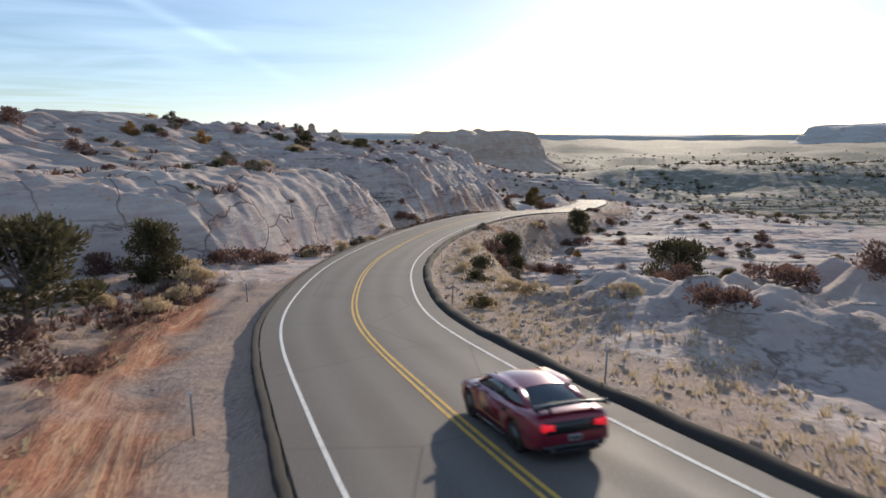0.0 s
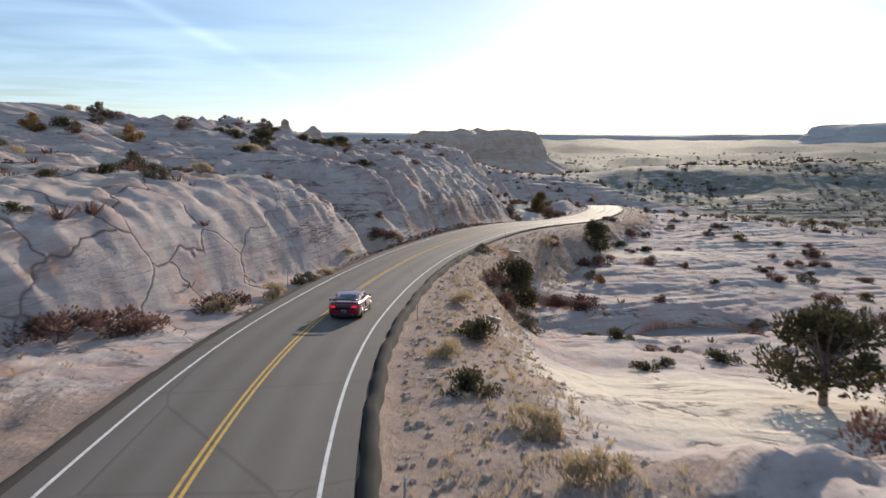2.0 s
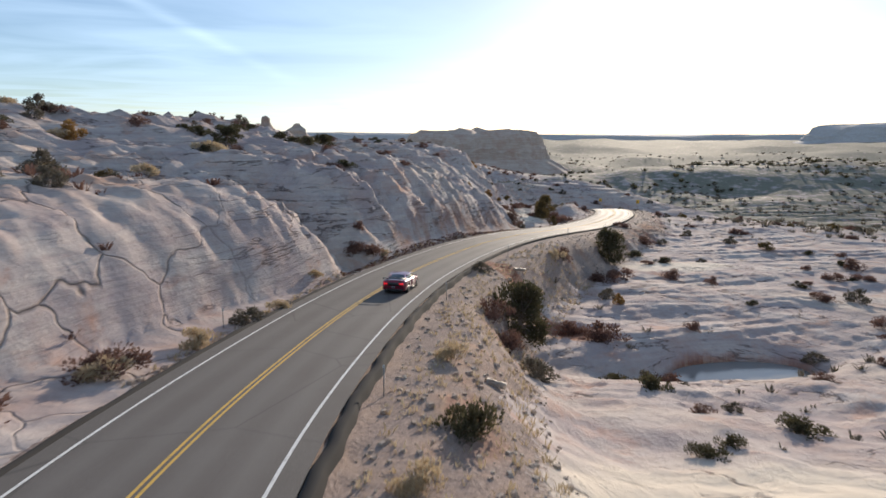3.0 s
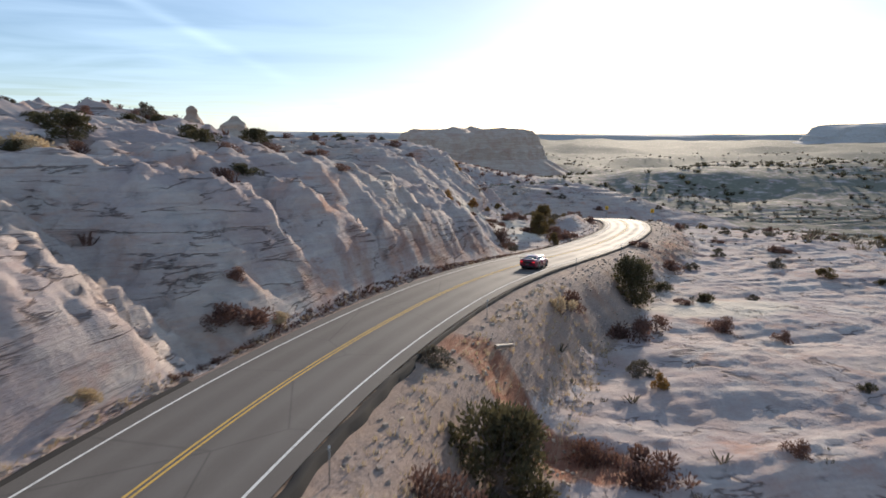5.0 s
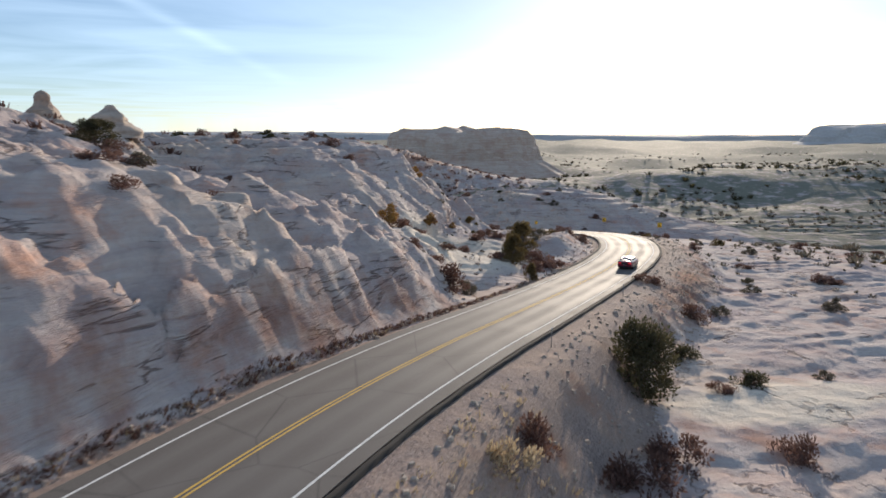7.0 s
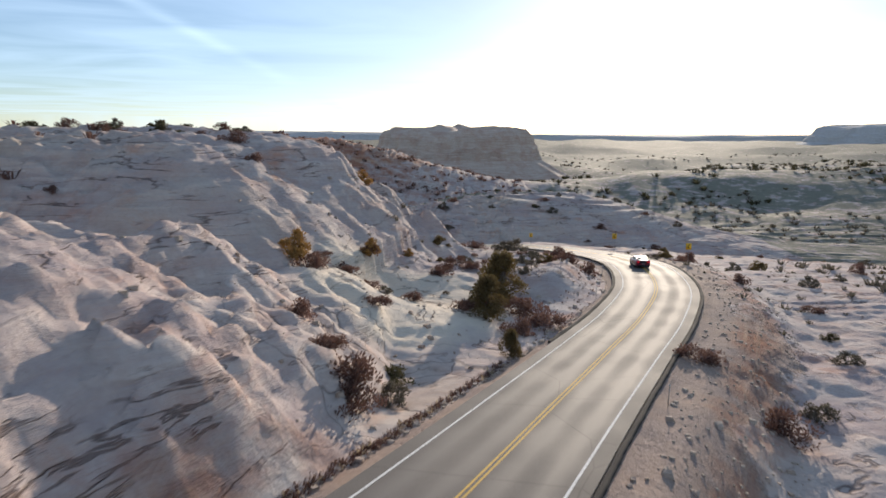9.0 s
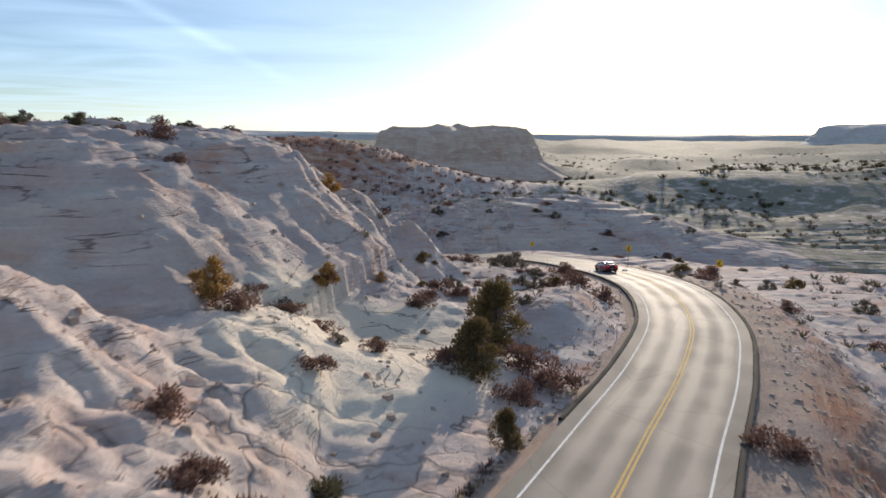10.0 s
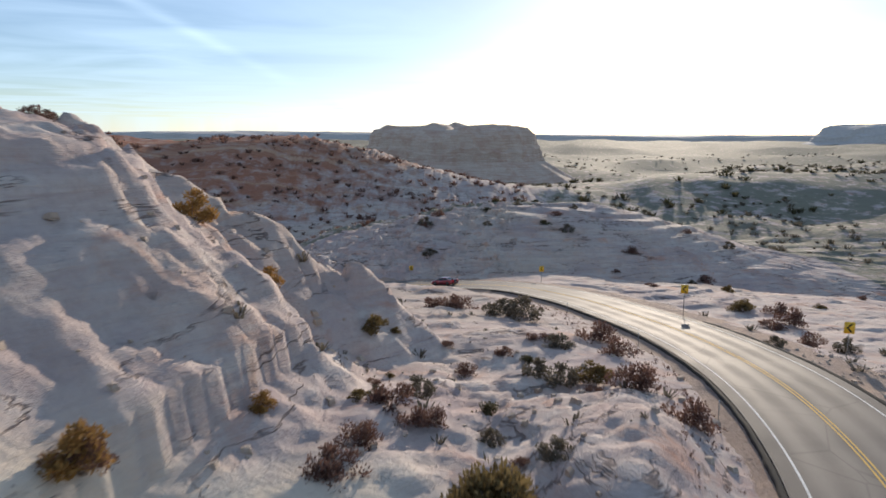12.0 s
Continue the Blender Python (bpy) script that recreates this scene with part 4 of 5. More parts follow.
culvert_pipe(9.8, 106.6, 0.12, -40, -10, 2.2, 0.13)

# ---- plants ----
RNG = random.Random(11)


def twig_tube(bm, a, b, ra, rb, sides=5):
    a, b = Vector(a), Vector(b)
    turn = (b - a).to_track_quat("Z", "X").to_matrix()
    rings = [[bm.verts.new(c + turn @ Vector((r * math.cos(t), r * math.sin(t), 0))) for t in (2 * math.pi * k / sides for k in range(sides))] for c, r in ((a, ra), (b, rb))]
    for k in range(sides):
        bm.faces.new((rings[0][k], rings[0][(k + 1) % sides], rings[1][(k + 1) % sides], rings[1][k]))


def sprays(rng, centres, per, size, reach, squash=0.75, upright=0.0):
    """Small pointed sprays of foliage round the given centres."""
    verts, faces = [], []
    for cx, cy, cz, r in centres:
        for _ in range(per):
            d = Vector((rng.gauss(0, 1), rng.gauss(0, 1), rng.gauss(0, 1)))
            d.normalize()
            q = r * rng.random() ** 0.4 * reach
            p = Vector((cx + d.x * q, cy + d.y * q, cz + d.z * q * squash))
            way = (d + Vector((0, 0, upright)) + Vector((rng.uniform(-0.5, 0.5), rng.uniform(-0.5, 0.5), rng.uniform(-0.3, 0.6)))).normalized()
            across = way.cross(Vector((rng.uniform(-1, 1), rng.uniform(-1, 1), rng.uniform(-1, 1)))).normalized()
            s = size * rng.uniform(0.6, 1.4)
            i = len(verts)
            verts += [tuple(p - way * s * 0.5), tuple(p + across * s * 0.32), tuple(p + way * s * 0.8), tuple(p - across * s * 0.32)]
            faces.append((i, i + 1, i + 2, i + 3))
    return verts, faces


def juniper(seed, tall, wide, material, open_crown=False, column=False):
    """A juniper: twisted trunk, limbs, an uneven crown of sprays. Origin at the foot."""
    rng = random.Random(seed)
    tree = new("juniper_tree")
    bm = bmesh.new()
    top = Vector((rng.uniform(-0.2, 0.2), rng.uniform(-0.2, 0.2), tall * 0.55))
    mid = Vector((rng.uniform(-0.25, 0.25), rng.uniform(-0.25, 0.25), tall * 0.28))
    twig_tube(bm, (0, 0, -0.35), mid, 0.05 * tall, 0.035 * tall, 8)
    twig_tube(bm, mid, top, 0.035 * tall, 0.014 * tall, 7)
    centres = []
    count = 34 if open_crown else 60
    for k in range(count):
        a = rng.uniform(0, 2 * math.pi)
        level = rng.uniform(0.28, 0.95) if open_crown else rng.uniform(0.03, 0.97)
        if column:
            bulge = min(1.0, (1.06 - level) * 1.5) ** 0.75 * (0.75 + 0.25 * min(1, level * 6))
        else:
            bulge = math.sqrt(max(0.05, 1 - (level * 1.15 - 0.42) ** 2 / 0.56))
        q = wide / 2 * bulge * rng.random() ** 0.45
        c = Vector((q * math.cos(a), q * math.sin(a), level * tall * 0.93))
        centres.append((c.x, c.y, c.z, wide * rng.uniform(0.12, 0.2) * (0.9 if open_crown else 1.1)))
        twig_tube(bm, mid.lerp(top, rng.random()) if level > 0.4 else mid * rng.uniform(0.5, 1), c, 0.018 * tall, 0.006 * tall, 5)
    finish(bm, "trunk", BARK, tree, "twisted grey trunk and limbs")
    v, f = sprays(rng, centres, 130 if open_crown else 120, 0.032 * wide + 0.05, 1.0, 0.8, 0.5)
    mesh_object("crown", v, f, material, False, tree)
    return tree


def shrub(seed, material, tall=1.0, wide=1.3, wispy=False):
    """A desert shrub of unit size: stems and sprays."""
    rng = random.Random(seed)
    bush = new("shrub")
    bm = bmesh.new()
    centres = []
    for k in range(15):
        a, q = rng.uniform(0, 2 * math.pi), wide * 0.5 * rng.random() ** 0.6
        c = Vector((q * math.cos(a), q * math.sin(a), tall * rng.uniform(0.10, 0.80) * (1.05 - 0.55 * (q / wide * 2) ** 2)))
        centres.append((c.x, c.y, c.z, wide * rng.uniform(0.16, 0.24)))
        if k < 9:
            twig_tube(bm, (rng.uniform(-0.06, 0.06), rng.uniform(-0.06, 0.06), -0.15), c, 0.022, 0.007, 4)
    finish(bm, "stem", BARK, bush, "thin grey stems")
    v, f = sprays(rng, centres, 88 if wispy else 92, 0.075 if wispy else 0.085, 1.0, 0.8, 1.1 if wispy else 0.5)
    mesh_object("foliage", v, f, material, False, bush)
    return bush


def plant(kind, x, y, size, label="", category="", group="", turn=None, squash=1.0):
    ob = copy_thing(kind, Matrix.Identity(4))
    ob.matrix_basis = pose(x, y, at_ground(x, y) - 0.04 * size, 0, 0, RNG.uniform(0, 360) if turn is None else turn) @ Matrix.Diagonal((size, size, size * squash, 1))
    return tagged(ob, label, category, group)


def drop(kind):
    for ob in (*kind.children_recursive, kind):
        bpy.data.objects.remove(ob)


def plant_all():
    dark = juniper(3, 4.4, 4.3, GREEN_LEAF)
    wide = juniper(5, 4.6, 5.0, GREEN_LEAF, open_crown=True)
    tower = juniper(8, 4.6, 3.7, OLIVE_LEAF, column=True)
    for kind, x, y, size, what, squash in (
            (dark, -20.5, 47.5, 0.95, "dense dark juniper at the foot of the rock dome", 1.0),
            (wide, -19.5, 31.5, 1.25, "broad olive-green juniper on sandy ground", 1.0),
            (wide, -27.0, 34.0, 1.1, "broad olive-green juniper on sandy ground", 1.0),
            (wide, 18.3, 52.1, 1.0, "open-crowned juniper with bare twisted trunk", 1.0),
            (tower, 22.4, 52.5, 0.55, "small yellow-green juniper beside a larger tree", 1.0),
            (dark, 8.9, 94.0, 1.05, "dense dark green juniper on the road bank", 1.1),
            (dark, 28.2, 141.0, 1.05, "round dense juniper below the road bank", 1.1),
            (tower, 25.3, 190.0, 1.15, "tall dense juniper on the inside of the bend", 1.05),
            (tower, 23.2, 181.0, 0.8, "tall dense juniper on the inside of the bend", 1.05),
            (tower, 24.3, 171.5, 0.42, "young juniper near the road edge", 1.1),
            (wide, -85.0, 179.0, 1.15, "windswept juniper on the skyline", 0.8),
            (wide, -25.0, 124.0, 0.8, "juniper on the rock bench", 0.8),
            (wide, -19.0, 160.0, 0.8, "juniper on the skyline of the cliff", 0.8),
            (wide, -10.0, 166.0, 0.6, "juniper on the skyline of the cliff", 0.8),
            (dark, 58.0, 86.0, 0.9, "dark juniper on the slickrock slope", 0.9),
            (dark, 52.0, 88.0, 0.7, "dark juniper on the slickrock slope", 0.9)):
        plant(kind, x, y, size, what, "tree", "junipers", squash=squash)
    for kind in (dark, wide, tower):
        drop(kind)
    sorts = [("grey-green sagebrush on pale rock", shrub(21, SAGE_LEAF)), ("grey-green sagebrush on pale rock", shrub(22, SAGE_LEAF, 0.8)),
             ("rust-brown leafless desert shrub on pale rock", shrub(23, RUST_LEAF, 0.9, 1.4, True)), ("rust-brown leafless desert shrub on pale rock", shrub(24, RUST_LEAF, 0.75, 1.5)),
             ("olive-green desert shrub on pale rock", shrub(25, OLIVE_LEAF, 1.0, 1.2)), ("dark green low shrub on pale rock", shrub(26, GREEN_LEAF, 0.8, 1.4)),
             ("pale straw-coloured rabbitbrush on sandy soil", shrub(27, DRY_LEAF, 0.8, 1.3, True)),
             ("golden-brown dense desert shrub on pale rock", shrub(28, GOLD_LEAF, 1.0, 1.1))]
    sage, sage_low, rust, rust_low, olive, green, straw, gold = range(8)
    chosen = [
        # bank right of the road
        (green, 3.2, 60.5, 1.7), (rust, 7.0, 84.0, 2.0), (sage, 8.2, 80.0, 1.7), (rust, 6.0, 88.0, 2.2), (sage, 9.6, 85.5, 1.7), (green, 2.6, 49.0, 1.5),
        (rust, 18.0, 125.0, 2.2), (rust_low, 24.5, 128.0, 2.6), (rust_low, 27.5, 131.0, 2.2), (sage, 22.5, 117.5, 1.6), (gold, 22.8, 113.6, 1.3), (rust, 35.0, 132.0, 2.0),
        (rust, 40.5, 164.4, 2.4), (rust_low, 38.0, 172.0, 2.0), (sage_low, 45.0, 168.0, 1.5), (rust, 15.2, 103.0, 1.9), (rust_low, 18.2, 100.5, 2.4), (sage, 6.0, 101.0, 1.5),
        (straw, 1.6, 55.0, 1.2), (straw, 2.8, 70.0, 1.2), (straw, 4.5, 45.0, 1.5), (straw, 5.5, 40.0, 1.3), (olive, 2.2, 37.0, 1.3),
        (rust, 14.5, 41.0, 2.0), (rust_low, 18.0, 36.0, 2.2), (rust, 21.0, 32.0, 2.2), (rust_low, 12.0, 29.0, 1.8), (rust, 25.0, 40.0, 2.0), (straw, 9.0, 33.0, 1.2),
        (rust, 22.0, 93.5, 2.2), (rust_low, 25.0, 95.0, 2.2), (rust, 28.5, 94.5, 1.8), (sage, 19.5, 92.0, 1.5), (green, 16.5, 91.0, 1.6),
        # foot of the domes and the sandy flat
        (straw, -12.8, 66.0, 1.7), (straw, -11.0, 72.0, 1.5), (straw, -17.8, 47.5, 2.2), (straw, -19.5, 50.0, 2.2), (straw, -16.0, 41.0, 1.6), (rust_low, -16.0, 60.0, 2.6),
        (rust_low, -13.0, 66.5, 2.2), (rust_low, -18.5, 57.0, 2.6), (rust, -25.5, 50.0, 2.6), (sage_low, -9.8, 78.0, 1.4), (straw, -8.8, 81.5, 1.2), (straw, -15.5, 36.0, 1.6),
        (rust_low, -18.0, 27.0, 2.2), (rust_low, -14.0, 24.0, 2.0), (straw, -20.0, 38.0, 1.6), (straw, -8.4, 92.0, 1.1), (straw, -4.0, 108.0, 1.0), (rust, -6.5, 104.8, 1.7),
        # bushes on the cut cliff
        (rust, -11.1, 119.6, 2.6), (green, -9.6, 121.5, 1.6), (rust, -6.5, 107.4, 1.2), (rust, -13.0, 128.0, 1.8), (rust_low, -6.0, 134.0, 1.6), (rust, -3.0, 130.0, 1.3),
        (green, -16.0, 131.0, 1.8), (rust_low, -10.0, 141.0, 1.8), (rust, -2.0, 142.0, 1.4), (green, -20.0, 138.0, 2.0), (rust, 14.8, 157.0, 2.0), (rust_low, 12.8, 160.0, 1.6),
        (sage, 16.5, 160.5, 1.4), (rust, 11.0, 163.5, 1.5),
        # hollow and nose of the second cliff
        (gold, 7.2, 179.6, 2.3), (rust, 9.0, 179.0, 1.8), (rust_low, 10.6, 184.5, 1.8), (rust_low, 13.0, 186.0, 1.4), (rust, 12.4, 191.0, 1.5), (rust_low, 8.8, 183.0, 1.3),
        (rust, 1.0, 192.5, 1.4), (rust, -2.5, 198.0, 2.0), (gold, 13.3, 211.0, 1.7), (gold, 9.6, 209.5, 2.0), (olive, 19.2, 216.5, 1.5), (sage, 22.5, 208.0, 1.3),
        (rust, 20.2, 200.0, 1.6), (rust_low, 19.5, 197.0, 1.5), (rust, 23.5, 203.0, 1.2), (sage_low, 28.8, 199.0, 1.1), (green, 26.4, 206.0, 1.0), (rust, 17.0, 182.0, 1.3),
        (sage, 30.2, 213.8, 1.6), (sage, 31.5, 212.0, 1.4), (olive, 33.5, 211.6, 1.8), (rust, 35.5, 209.5, 2.2), (rust, 37.2, 205.0, 2.0), (sage_low, 33.0, 222.0, 1.6), (gold, 15.6, 200.0, 1.2), (straw, 16.6, 122.1, 2.2), (gold, 12.4, 191.0, 1.8), (rust, 37.0, 225.2, 2.2), (rust, 36.8, 219.2, 1.7), (green, 30.4, 218.6, 0.9), (rust_low, -5.6, 105.6, 2.0), (rust_low, 21.2, 205.0, 1.5), (rust, 22.6, 202.8, 1.2), (rust, 14.6, 158.4, 2.6), (green, 16.3, 165.4, 1.7), (gold, -49.5, 108.8, 2.4), (gold, -40.5, 117.0, 2.6),
        (sage, 32.3, 238.0, 2.6), (sage, 30.2, 239.5, 2.4), (rust_low, 26.0, 243.0, 2.2), (rust_low, 23.5, 244.5, 1.8), (rust, 25.5, 216.0, 1.2), (rust_low, 14.5, 174.0, 1.3),
        (rust, 26.8, 184.0, 2.6), (rust_low, 28.0, 180.5, 2.2), (rust, 25.8, 178.0, 2.0), (rust_low, 21.5, 183.0, 1.8), (rust, 24.0, 187.0, 2.2),
        # slope beyond the bend
        (rust, 57.8, 231.0, 1.7), (sage, 63.0, 234.0, 1.6), (rust, 69.2, 259.0, 2.4), (olive, 66.0, 262.0, 2.2), (sage, 51.5, 225.0, 1.2), (rust, 56.0, 206.0, 1.6), (rust_low, 62.0, 200.0, 1.6)]
    for k, x, y, size in chosen:
        plant(sorts[k][1], x, y, size, sorts[k][0], "shrub", "desert shrubs", squash=RNG.uniform(0.8, 1.1))
    # bench above the domes, open slickrock to the right, dome beyond the bend
    for count, (xa, xb, ya, yb), picks, lo, hi in (
            (46, (-75, -22, 88, 150), (olive, rust_low, rust, green, sage, straw), 1.2, 2.8), (22, (-48, -20, 55, 100), (green, rust_low, sage), 0.6, 1.5),
            (26, (-45, -10, 140, 185), (green, rust, sage), 0.9, 2.2), (24, (-30, 2, 198, 226), (green, rust, sage), 0.7, 1.8),
            (42, (26, 75, 84, 190), (sage, rust, rust_low, olive, green), 0.8, 2.4), (30, (14, 60, 52, 96), (sage, rust_low, green, rust), 0.6, 1.8),
            (26, (54, 120, 195, 300), (sage, rust, rust_low, olive), 1.0, 2.6), (24, (20, 90, 300, 352), (sage, rust, green), 1.2, 2.6), (18, (12, 34, 176, 226), (rust_low, sage, olive), 0.4, 1.0)):
        done = 0
        while done < count:
            x, y = RNG.uniform(xa, xb), RNG.uniform(ya, yb)
            gap = float(road_gap(np.array([x]), np.array([y]))[0][0])
            if gap < 9:
                continue
            k = RNG.choice(picks)
            plant(sorts[k][1], x, y, RNG.uniform(lo, hi), sorts[k][0], "shrub", "desert shrubs", squash=RNG.uniform(0.7, 1.1))
            done += 1
    for _, kind in sorts:
        drop(kind)


def clumps(name, label, count, where, material, low, high, blades, seed):
    """Uncountable small plants, joined."""
    rng = np.random.RandomState(seed)
    x, y = where(rng, count)
    z, gap, side = ground_height(x, y)
    keep = gap > 5.6
    x, y, z = x[keep], y[keep], z[keep]
    n = len(x)
    s = rng.uniform(low, high, n)
    verts, faces = [], []
    for b in range(blades):
        a, lean = rng.uniform(0, 2 * np.pi, n), rng.uniform(0.1, 0.9, n)
        w = s * rng.uniform(0.05, 0.15, n)
        off = s * rng.uniform(0, 0.6, n)
        bx, by = x + np.cos(a) * off, y + np.sin(a) * off
        tx, ty, tz = bx + np.cos(a) * lean * s * 0.9, by + np.sin(a) * lean * s * 0.9, z + s * rng.uniform(0.3, 0.75, n)
        px, py = -np.sin(a) * w, np.cos(a) * w
        quad = np.stack([np.stack([bx - px, by - py, z - 0.08], 1), np.stack([bx + px, by + py, z - 0.08], 1),
                         np.stack([tx + px * 0.6, ty + py * 0.6, tz], 1), np.stack([tx - px * 0.6, ty - py * 0.6, tz], 1)], 1)
        verts.append(quad.reshape(-1, 3))
    co = np.concatenate(verts)
    f = np.arange(len(co)).reshape(-1, 4)
    tagged(mesh_object(name, co.tolist(), f.tolist(), material, False), label, name.replace("_", " "), kind="stuff")


def along(run_a, run_b, off_a, off_b, clump=0.0):
    def where(rng, n):
        r, o = rng.uniform(run_a, run_b, n), rng.uniform(off_a, off_b, n)
        p = np.stack([np.interp(r, RUN, LINE[:, i]) for i in range(2)], 1)
        q = np.stack([np.interp(r, RUN, SIDE[:, i]) for i in range(2)], 1)
        return p[:, 0] + o * q[:, 0], p[:, 1] + o * q[:, 1]
    return where


def around(xa, xb, ya, yb, thin=0.0):
    def where(rng, n):
        x, y = rng.uniform(xa, xb, n), rng.uniform(ya, yb, n)
        keep = fbm(x, y, 0.02, 3, 0.5, 2.0) > thin
        return x[keep], y[keep]
    return where


def stones(name, label, count, where, low, high, seed, material):
    """Loose angular stones, joined."""
    rng = np.random.RandomState(seed)
    x, y = where(rng, count)
    z, gap, side = ground_height(x, y)
    keep = gap > 5.3
    x, y, z = x[keep], y[keep], z[keep]
    n = len(x)
    corner = np.array([(-1, -1, -1), (1, -1, -1), (1, 1, -1), (-1, 1, -1), (-0.7, -0.7, 1), (0.7, -0.7, 1), (0.7, 0.7, 1), (-0.7, 0.7, 1)], float)
    s = low + (high - low) * rng.rand(n) ** 3
    a = rng.uniform(0, 2 * np.pi, n)
    v = corner[None] * rng.uniform(0.6, 1.25, (n, 8, 3)) * s[:, None, None] * np.array([0.5, 0.4, 0.3])
    c, d = np.cos(a)[:, None], np.sin(a)[:, None]
    co = np.stack([v[..., 0] * c - v[..., 1] * d + x[:, None], v[..., 0] * d + v[..., 1] * c + y[:, None], v[..., 2] + z[:, None] + 0.1 * s[:, None]], -1).reshape(-1, 3)
    f = np.array([(0, 3, 2, 1), (4, 5, 6, 7), (0, 1, 5, 4), (1, 2, 6, 5), (2, 3, 7, 6), (3, 0, 4, 7)])
    faces = (np.arange(n)[:, None, None] * 8 + f[None]).reshape(-1, 4)
    tagged(mesh_object(name, co.tolist(), faces.tolist(), material, False), label, name.replace("_", " "), kind="stuff")


plant_all()
clumps("dry_grass", "dry straw-coloured grass on the road bank", 1700, along(24, 150, 5.8, 12.5), DRY_LEAF, 0.12, 0.4, 7, 1)
clumps("dry_grass", "dry straw-coloured grass on the sandy flat", 420, along(20, 75, -24, -9), DRY_LEAF, 0.12, 0.4, 7, 2)
clumps("dry_grass", "dry grass at the foot of the cut cliff", 260, along(80, 190, -6.0, -5.6), DRY_LEAF, 0.12, 0.4, 6, 3)
clumps("dry_grass", "dry grass on the inner road bank", 420, along(195, 290, -8.5, -5.6), RUST_LEAF, 0.1, 0.32, 6, 4)
clumps("low_scrub", "dark low scrub dotted over the valley", 4200, around(70, 460, 190, 680, -0.3), SAGE_LEAF, 0.6, 2.0, 22, 5)
clumps("low_scrub", "dark scrub and trees on the far plain", 1500, around(-350, 900, 640, 1150, -0.3), SAGE_LEAF, 1.5, 3.5, 12, 15)
clumps("low_scrub", "grey scrub dotted over the slickrock", 700, around(14, 110, 60, 300, -0.1), SAGE_LEAF, 0.2, 0.8, 18, 6)
clumps("low_scrub", "dark scrub on the red slope", 1500, around(-170, 60, 345, 560, -0.4), RUST_LEAF, 0.7, 2.2, 20, 7)
clumps("low_scrub", "dark scattered junipers on the valley ridge", 420, around(70, 560, 430, 660, -0.6), GREEN_LEAF, 1.4, 3.6, 26, 16)
clumps("dead_scrub", "dark dead scrub in the ditch below the cliff", 1700, along(112, 190, -6.1, -5.2), RUST_LEAF, 0.12, 0.34, 12, 17)
clumps("dead_scrub", "dark low scrub at the foot of the rock dome", 170, along(50, 63, -15, -9.5), RUST_LEAF, 0.25, 0.6, 16, 18)
clumps("low_scrub", "dark scrub on the rock bench", 700, around(-120, -14, 60, 230, -0.3), RUST_LEAF, 0.3, 1.2, 18, 8)
stones("loose_stones", "angular pinkish stones on the road bank", 3800, along(25, 250, 5.4, 13), 0.05, 0.36, 9, SPIRE_ROCK)
stones("loose_stones", "pale stones at the foot of the cliff", 1600, along(80, 210, -5.9, -5.2), 0.06, 0.4, 10, SPIRE_ROCK)
stones("loose_stones", "broken pale slabs on the inner slope", 700, around(2, 40, 150, 225, -2), 0.08, 0.6, 12, SPIRE_ROCK)

# ---- rock towers and far buttes ----


def rock_tower(x, y, tall, wide, seed):
    """A leaning knob of layered sandstone on a broad foot."""
    off = seed * 7.7
    verts, faces, n, levels = [], [], 28, 26
    for k in range(levels):
        u = k / (levels - 1)
        r = wide * (0.5 * (1 - u) ** 1.7 + 0.20 + 0.03 * math.sin(u * 15 + seed) - 0.13 * u ** 5) * (1 if u < 0.97 else 0.6)
        for j in range(n):
            a = 2 * math.pi * j / n
            q = r * (1 + 0.34 * noise.noise((math.cos(a) * 1.3 + off, math.sin(a) * 1.3, u * 3)) + 0.10 * noise.noise((math.cos(a) * 4 + off, math.sin(a) * 4, u * 14)))
            verts.append((q * math.cos(a) + 0.06 * wide * u, q * math.sin(a), u * tall - 0.6))
    for k in range(levels - 1):
        for j in range(n):
            a, b = k * n + j, k * n + (j + 1) % n
            faces.append((a, b, b + n, a + n))
    faces.append(tuple(range((levels - 1) * n, levels * n)))
    ob = mesh_object("rock_tower", verts, faces, SPIRE_ROCK)
    ob.matrix_basis = pose(x, y, at_ground(x, y))
    return tagged(ob, "weathered tan sandstone knob on the skyline ridge", "rock tower", "rock towers on the ridge")


rock_tower(-34.0, 178.0, 4.3, 4.0, 1)
rock_tower(-29.0, 184.0, 4.2, 6.6, 4)
rock_tower(-87.0, 165.0, 4.0, 7.0, 6)


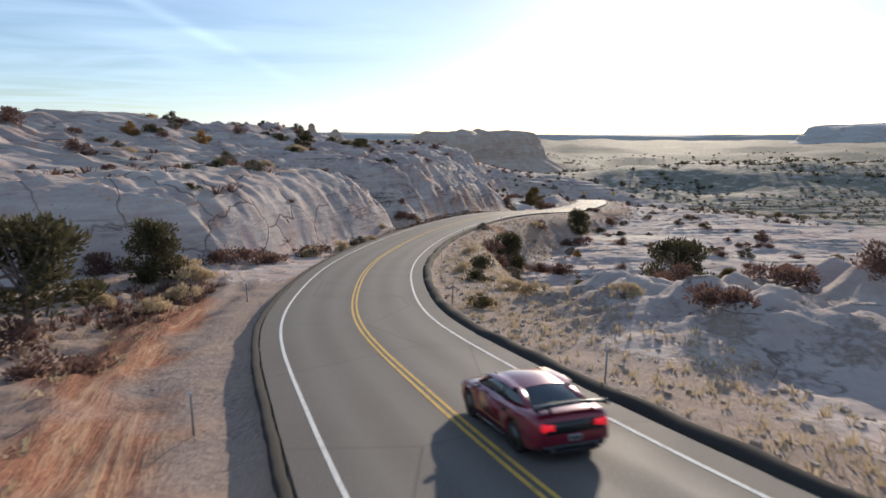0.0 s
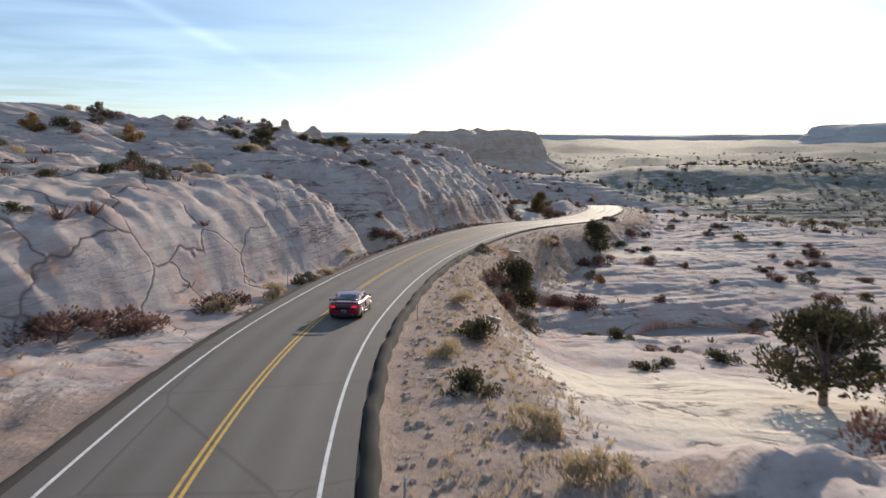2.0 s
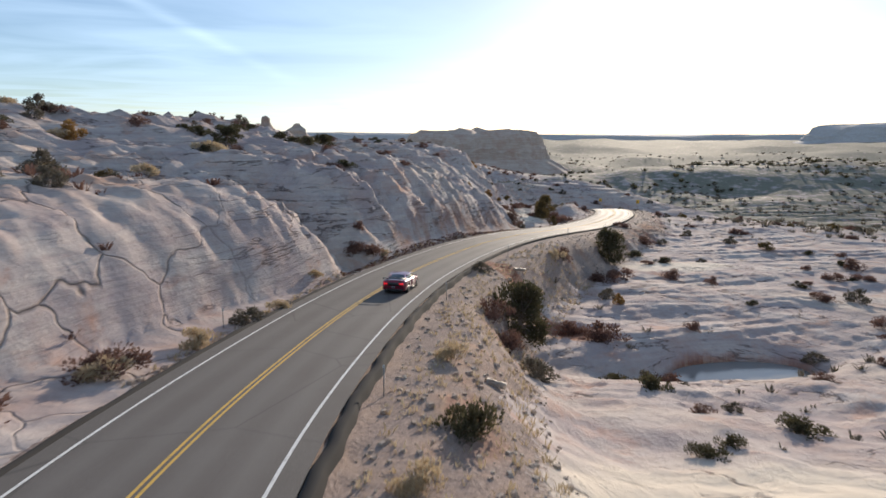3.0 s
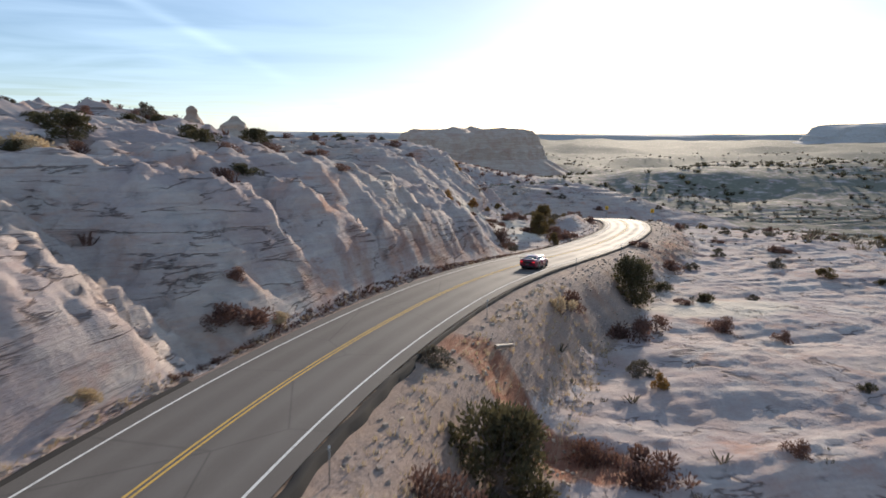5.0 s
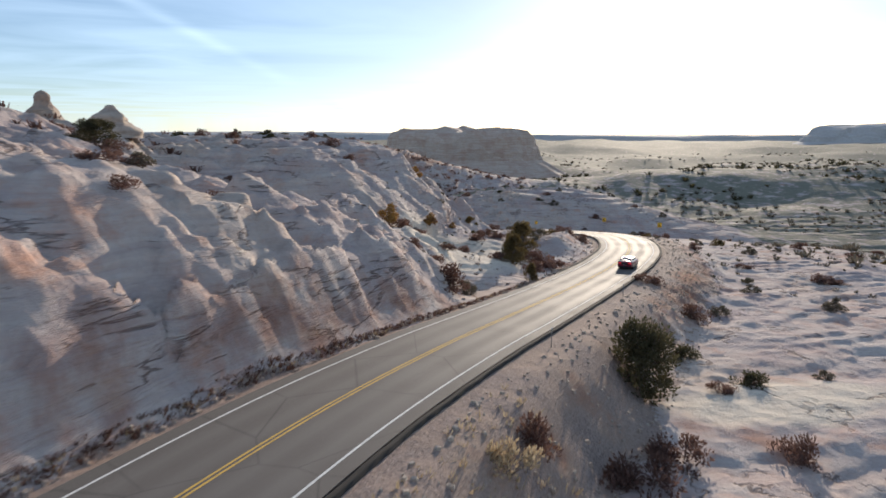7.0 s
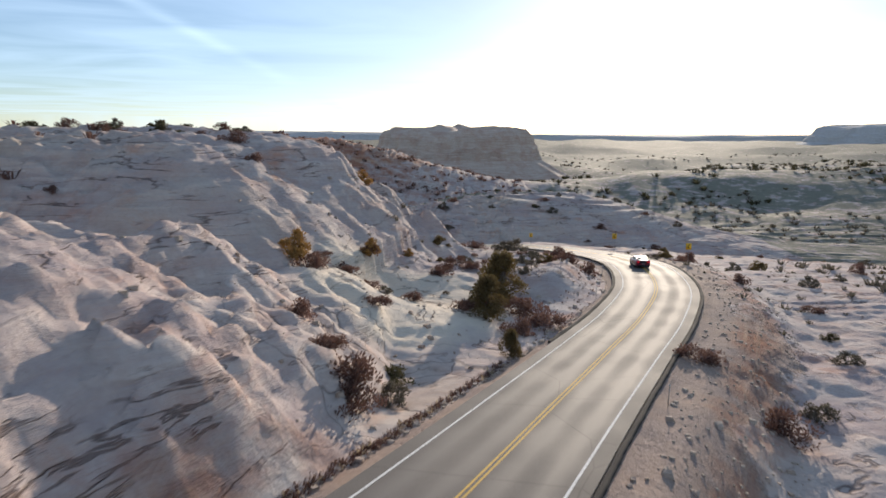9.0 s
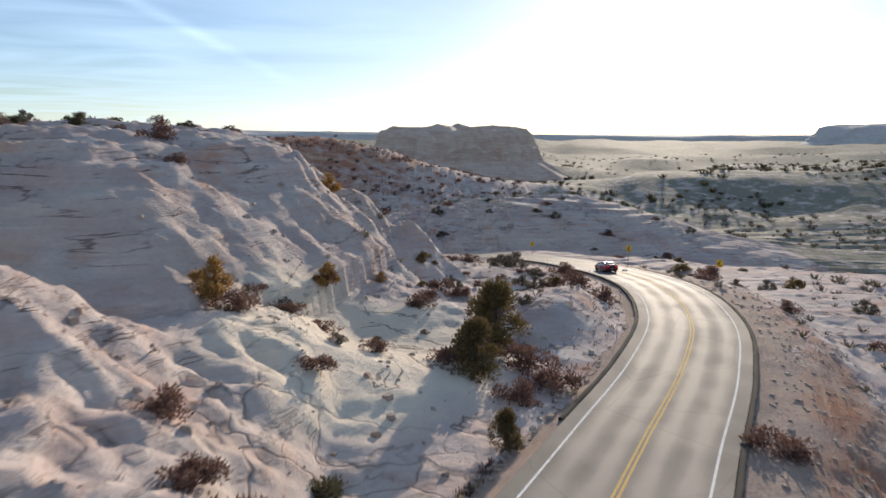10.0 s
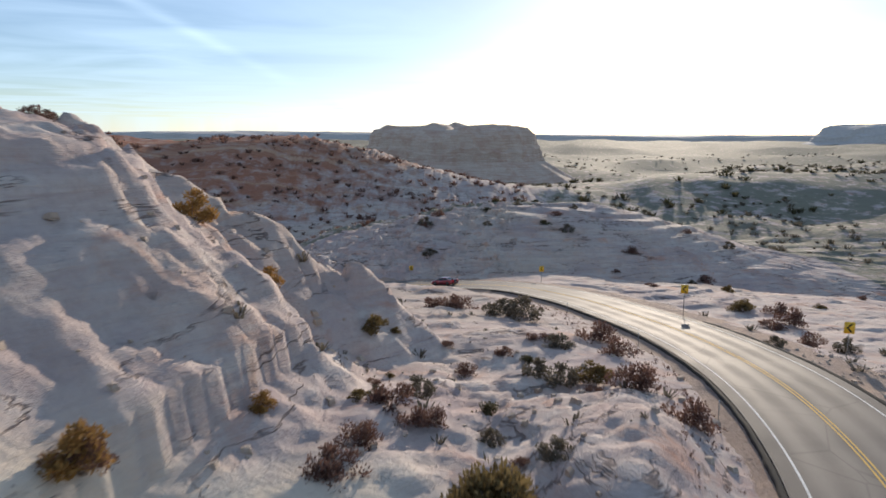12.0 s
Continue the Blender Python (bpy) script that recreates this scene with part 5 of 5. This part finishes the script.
def butte(x, y, base, top, long, deep, seed, label, material):
    """A layered butte: a lathed oval with cliffs, ledges and a rough cap."""
    n, verts, faces = 220, [], []
    profile = ((1.75, 0.0), (1.32, 0.32), (1.13, 0.47), (1.0, 0.56), (0.99, 0.62), (0.975, 0.63), (0.97, 0.70), (0.94, 0.73), (0.91, 0.88), (0.86, 0.93), (0.78, 0.97), (0.45, 1.0), (0.1, 1.02))
    for r, h in profile:
        for j in range(n):
            a = 2 * math.pi * j / n
            w = 1 + 0.16 * noise.noise((math.cos(a) * 1.6 + seed, math.sin(a) * 1.6, 0.4)) + 0.07 * noise.noise((math.cos(a) * 7 + seed, math.sin(a) * 7, h * 2))
            up = 0.10 * noise.noise((math.cos(a) * 3 * r + seed, math.sin(a) * 3 * r, 5.0)) + 0.05 * noise.noise((math.cos(a) * 9 * r + seed, math.sin(a) * 9 * r, 9.0))
            verts.append((x + long * r * w * math.cos(a), y + deep * r * w * math.sin(a), base + (top - base) * (h + up * (h > 0.6))))
    for k in range(len(profile) - 1):
        for j in range(n):
            a, b = k * n + j, k * n + (j + 1) % n
            faces.append((a, b, b + n, a + n))
    faces.append(tuple(range((len(profile) - 1) * n, len(profile) * n)))
    return tagged(mesh_object("butte", verts, faces, material, False), label, "butte", kind="structure")


butte(35, 760, -45, 18, 82, 52, 3.0, "broad banded sandstone butte beyond the valley", BUTTE_ROCK)
butte(-900, 3300, -60, 42, 900, 300, 8.0, "long low far plateau", PLATEAU_ROCK)
butte(1250, 3600, -60, 36, 2100, 300, 12.0, "long low far plateau", PLATEAU_ROCK)
butte(1600, 2250, -60, 58, 420, 300, 15.0, "flat-topped far mesa", PLATEAU_ROCK)

# ---- what moves ----
# seconds, distance along the road, offset to the right of its middle
DRIVE = ((0.0, 30.2, 1.3), (0.3, 38.0, 1.45), (0.8, 50.6, 1.5), (1.5, 67.4, 1.5), (2.0, 79.8, 1.5), (2.5, 92.4, 1.5), (3.5, 119.0, 1.7), (4.5, 143.6, 2.0),
         (5.0, 156.0, 2.1), (5.5, 168.6, 2.1), (6.0, 182.0, 2.1), (6.5, 195.2, 2.1), (7.2, 210.6, 1.9), (8.0, 224.0, 1.2), (8.8, 235.0, 0.3), (9.2, 241.5, -0.6),
         (9.6, 248.8, -1.3), (10.0, 257.6, -1.6), (10.4, 268.8, -1.3), (10.8, 280.5, -1.6), (11.2, 292.0, -1.5), (11.6, 304.5, -1.2), (12.0, 316.0, -0.9))


def motions():
    times = np.arange(0, 12.01, 0.25)
    t, run, off = (np.array(v) for v in zip(*DRIVE))
    soft = np.arange(-0.3, 0.31, 0.1)

    def blend(now, values):
        return float(np.mean([np.interp(now + d, t, values) if 0 < now + d < 12 else np.interp(now, t, values) + d * (values[1] - values[0]) / (t[1] - t[0]) if now + d <= 0
                              else values[-1] + (now + d - 12) * (values[-1] - values[-2]) / (t[-1] - t[-2]) for d in soft]))

    rows, spins = [], []
    for now in times:
        r, o = blend(now, run), blend(now, off)
        mid, h = on_road(r, o)
        front, rear = on_road(r + 1.36, o)[0], on_road(r - 1.36, o)[0]
        yaw = math.degrees(math.atan2(front.y - rear.y, front.x - rear.x)) - 90
        rise = math.degrees(math.atan2(front.z - rear.z, 2.72))
        rows.append((float(now), pose(mid.x, mid.y, mid.z + 0.012, rise, 0, yaw)))
        spins.append((float(now), r))
    walk(CAR, rows)
    # the wheels turn slower than they roll, under a quarter turn from row to row
    for wheel, x, y in WHEELS:
        walk(wheel, [(now, pose(x, y, WHEEL_R, -80.0 * k, 0, 0)) for k, (now, r) in enumerate(spins)])


motions()
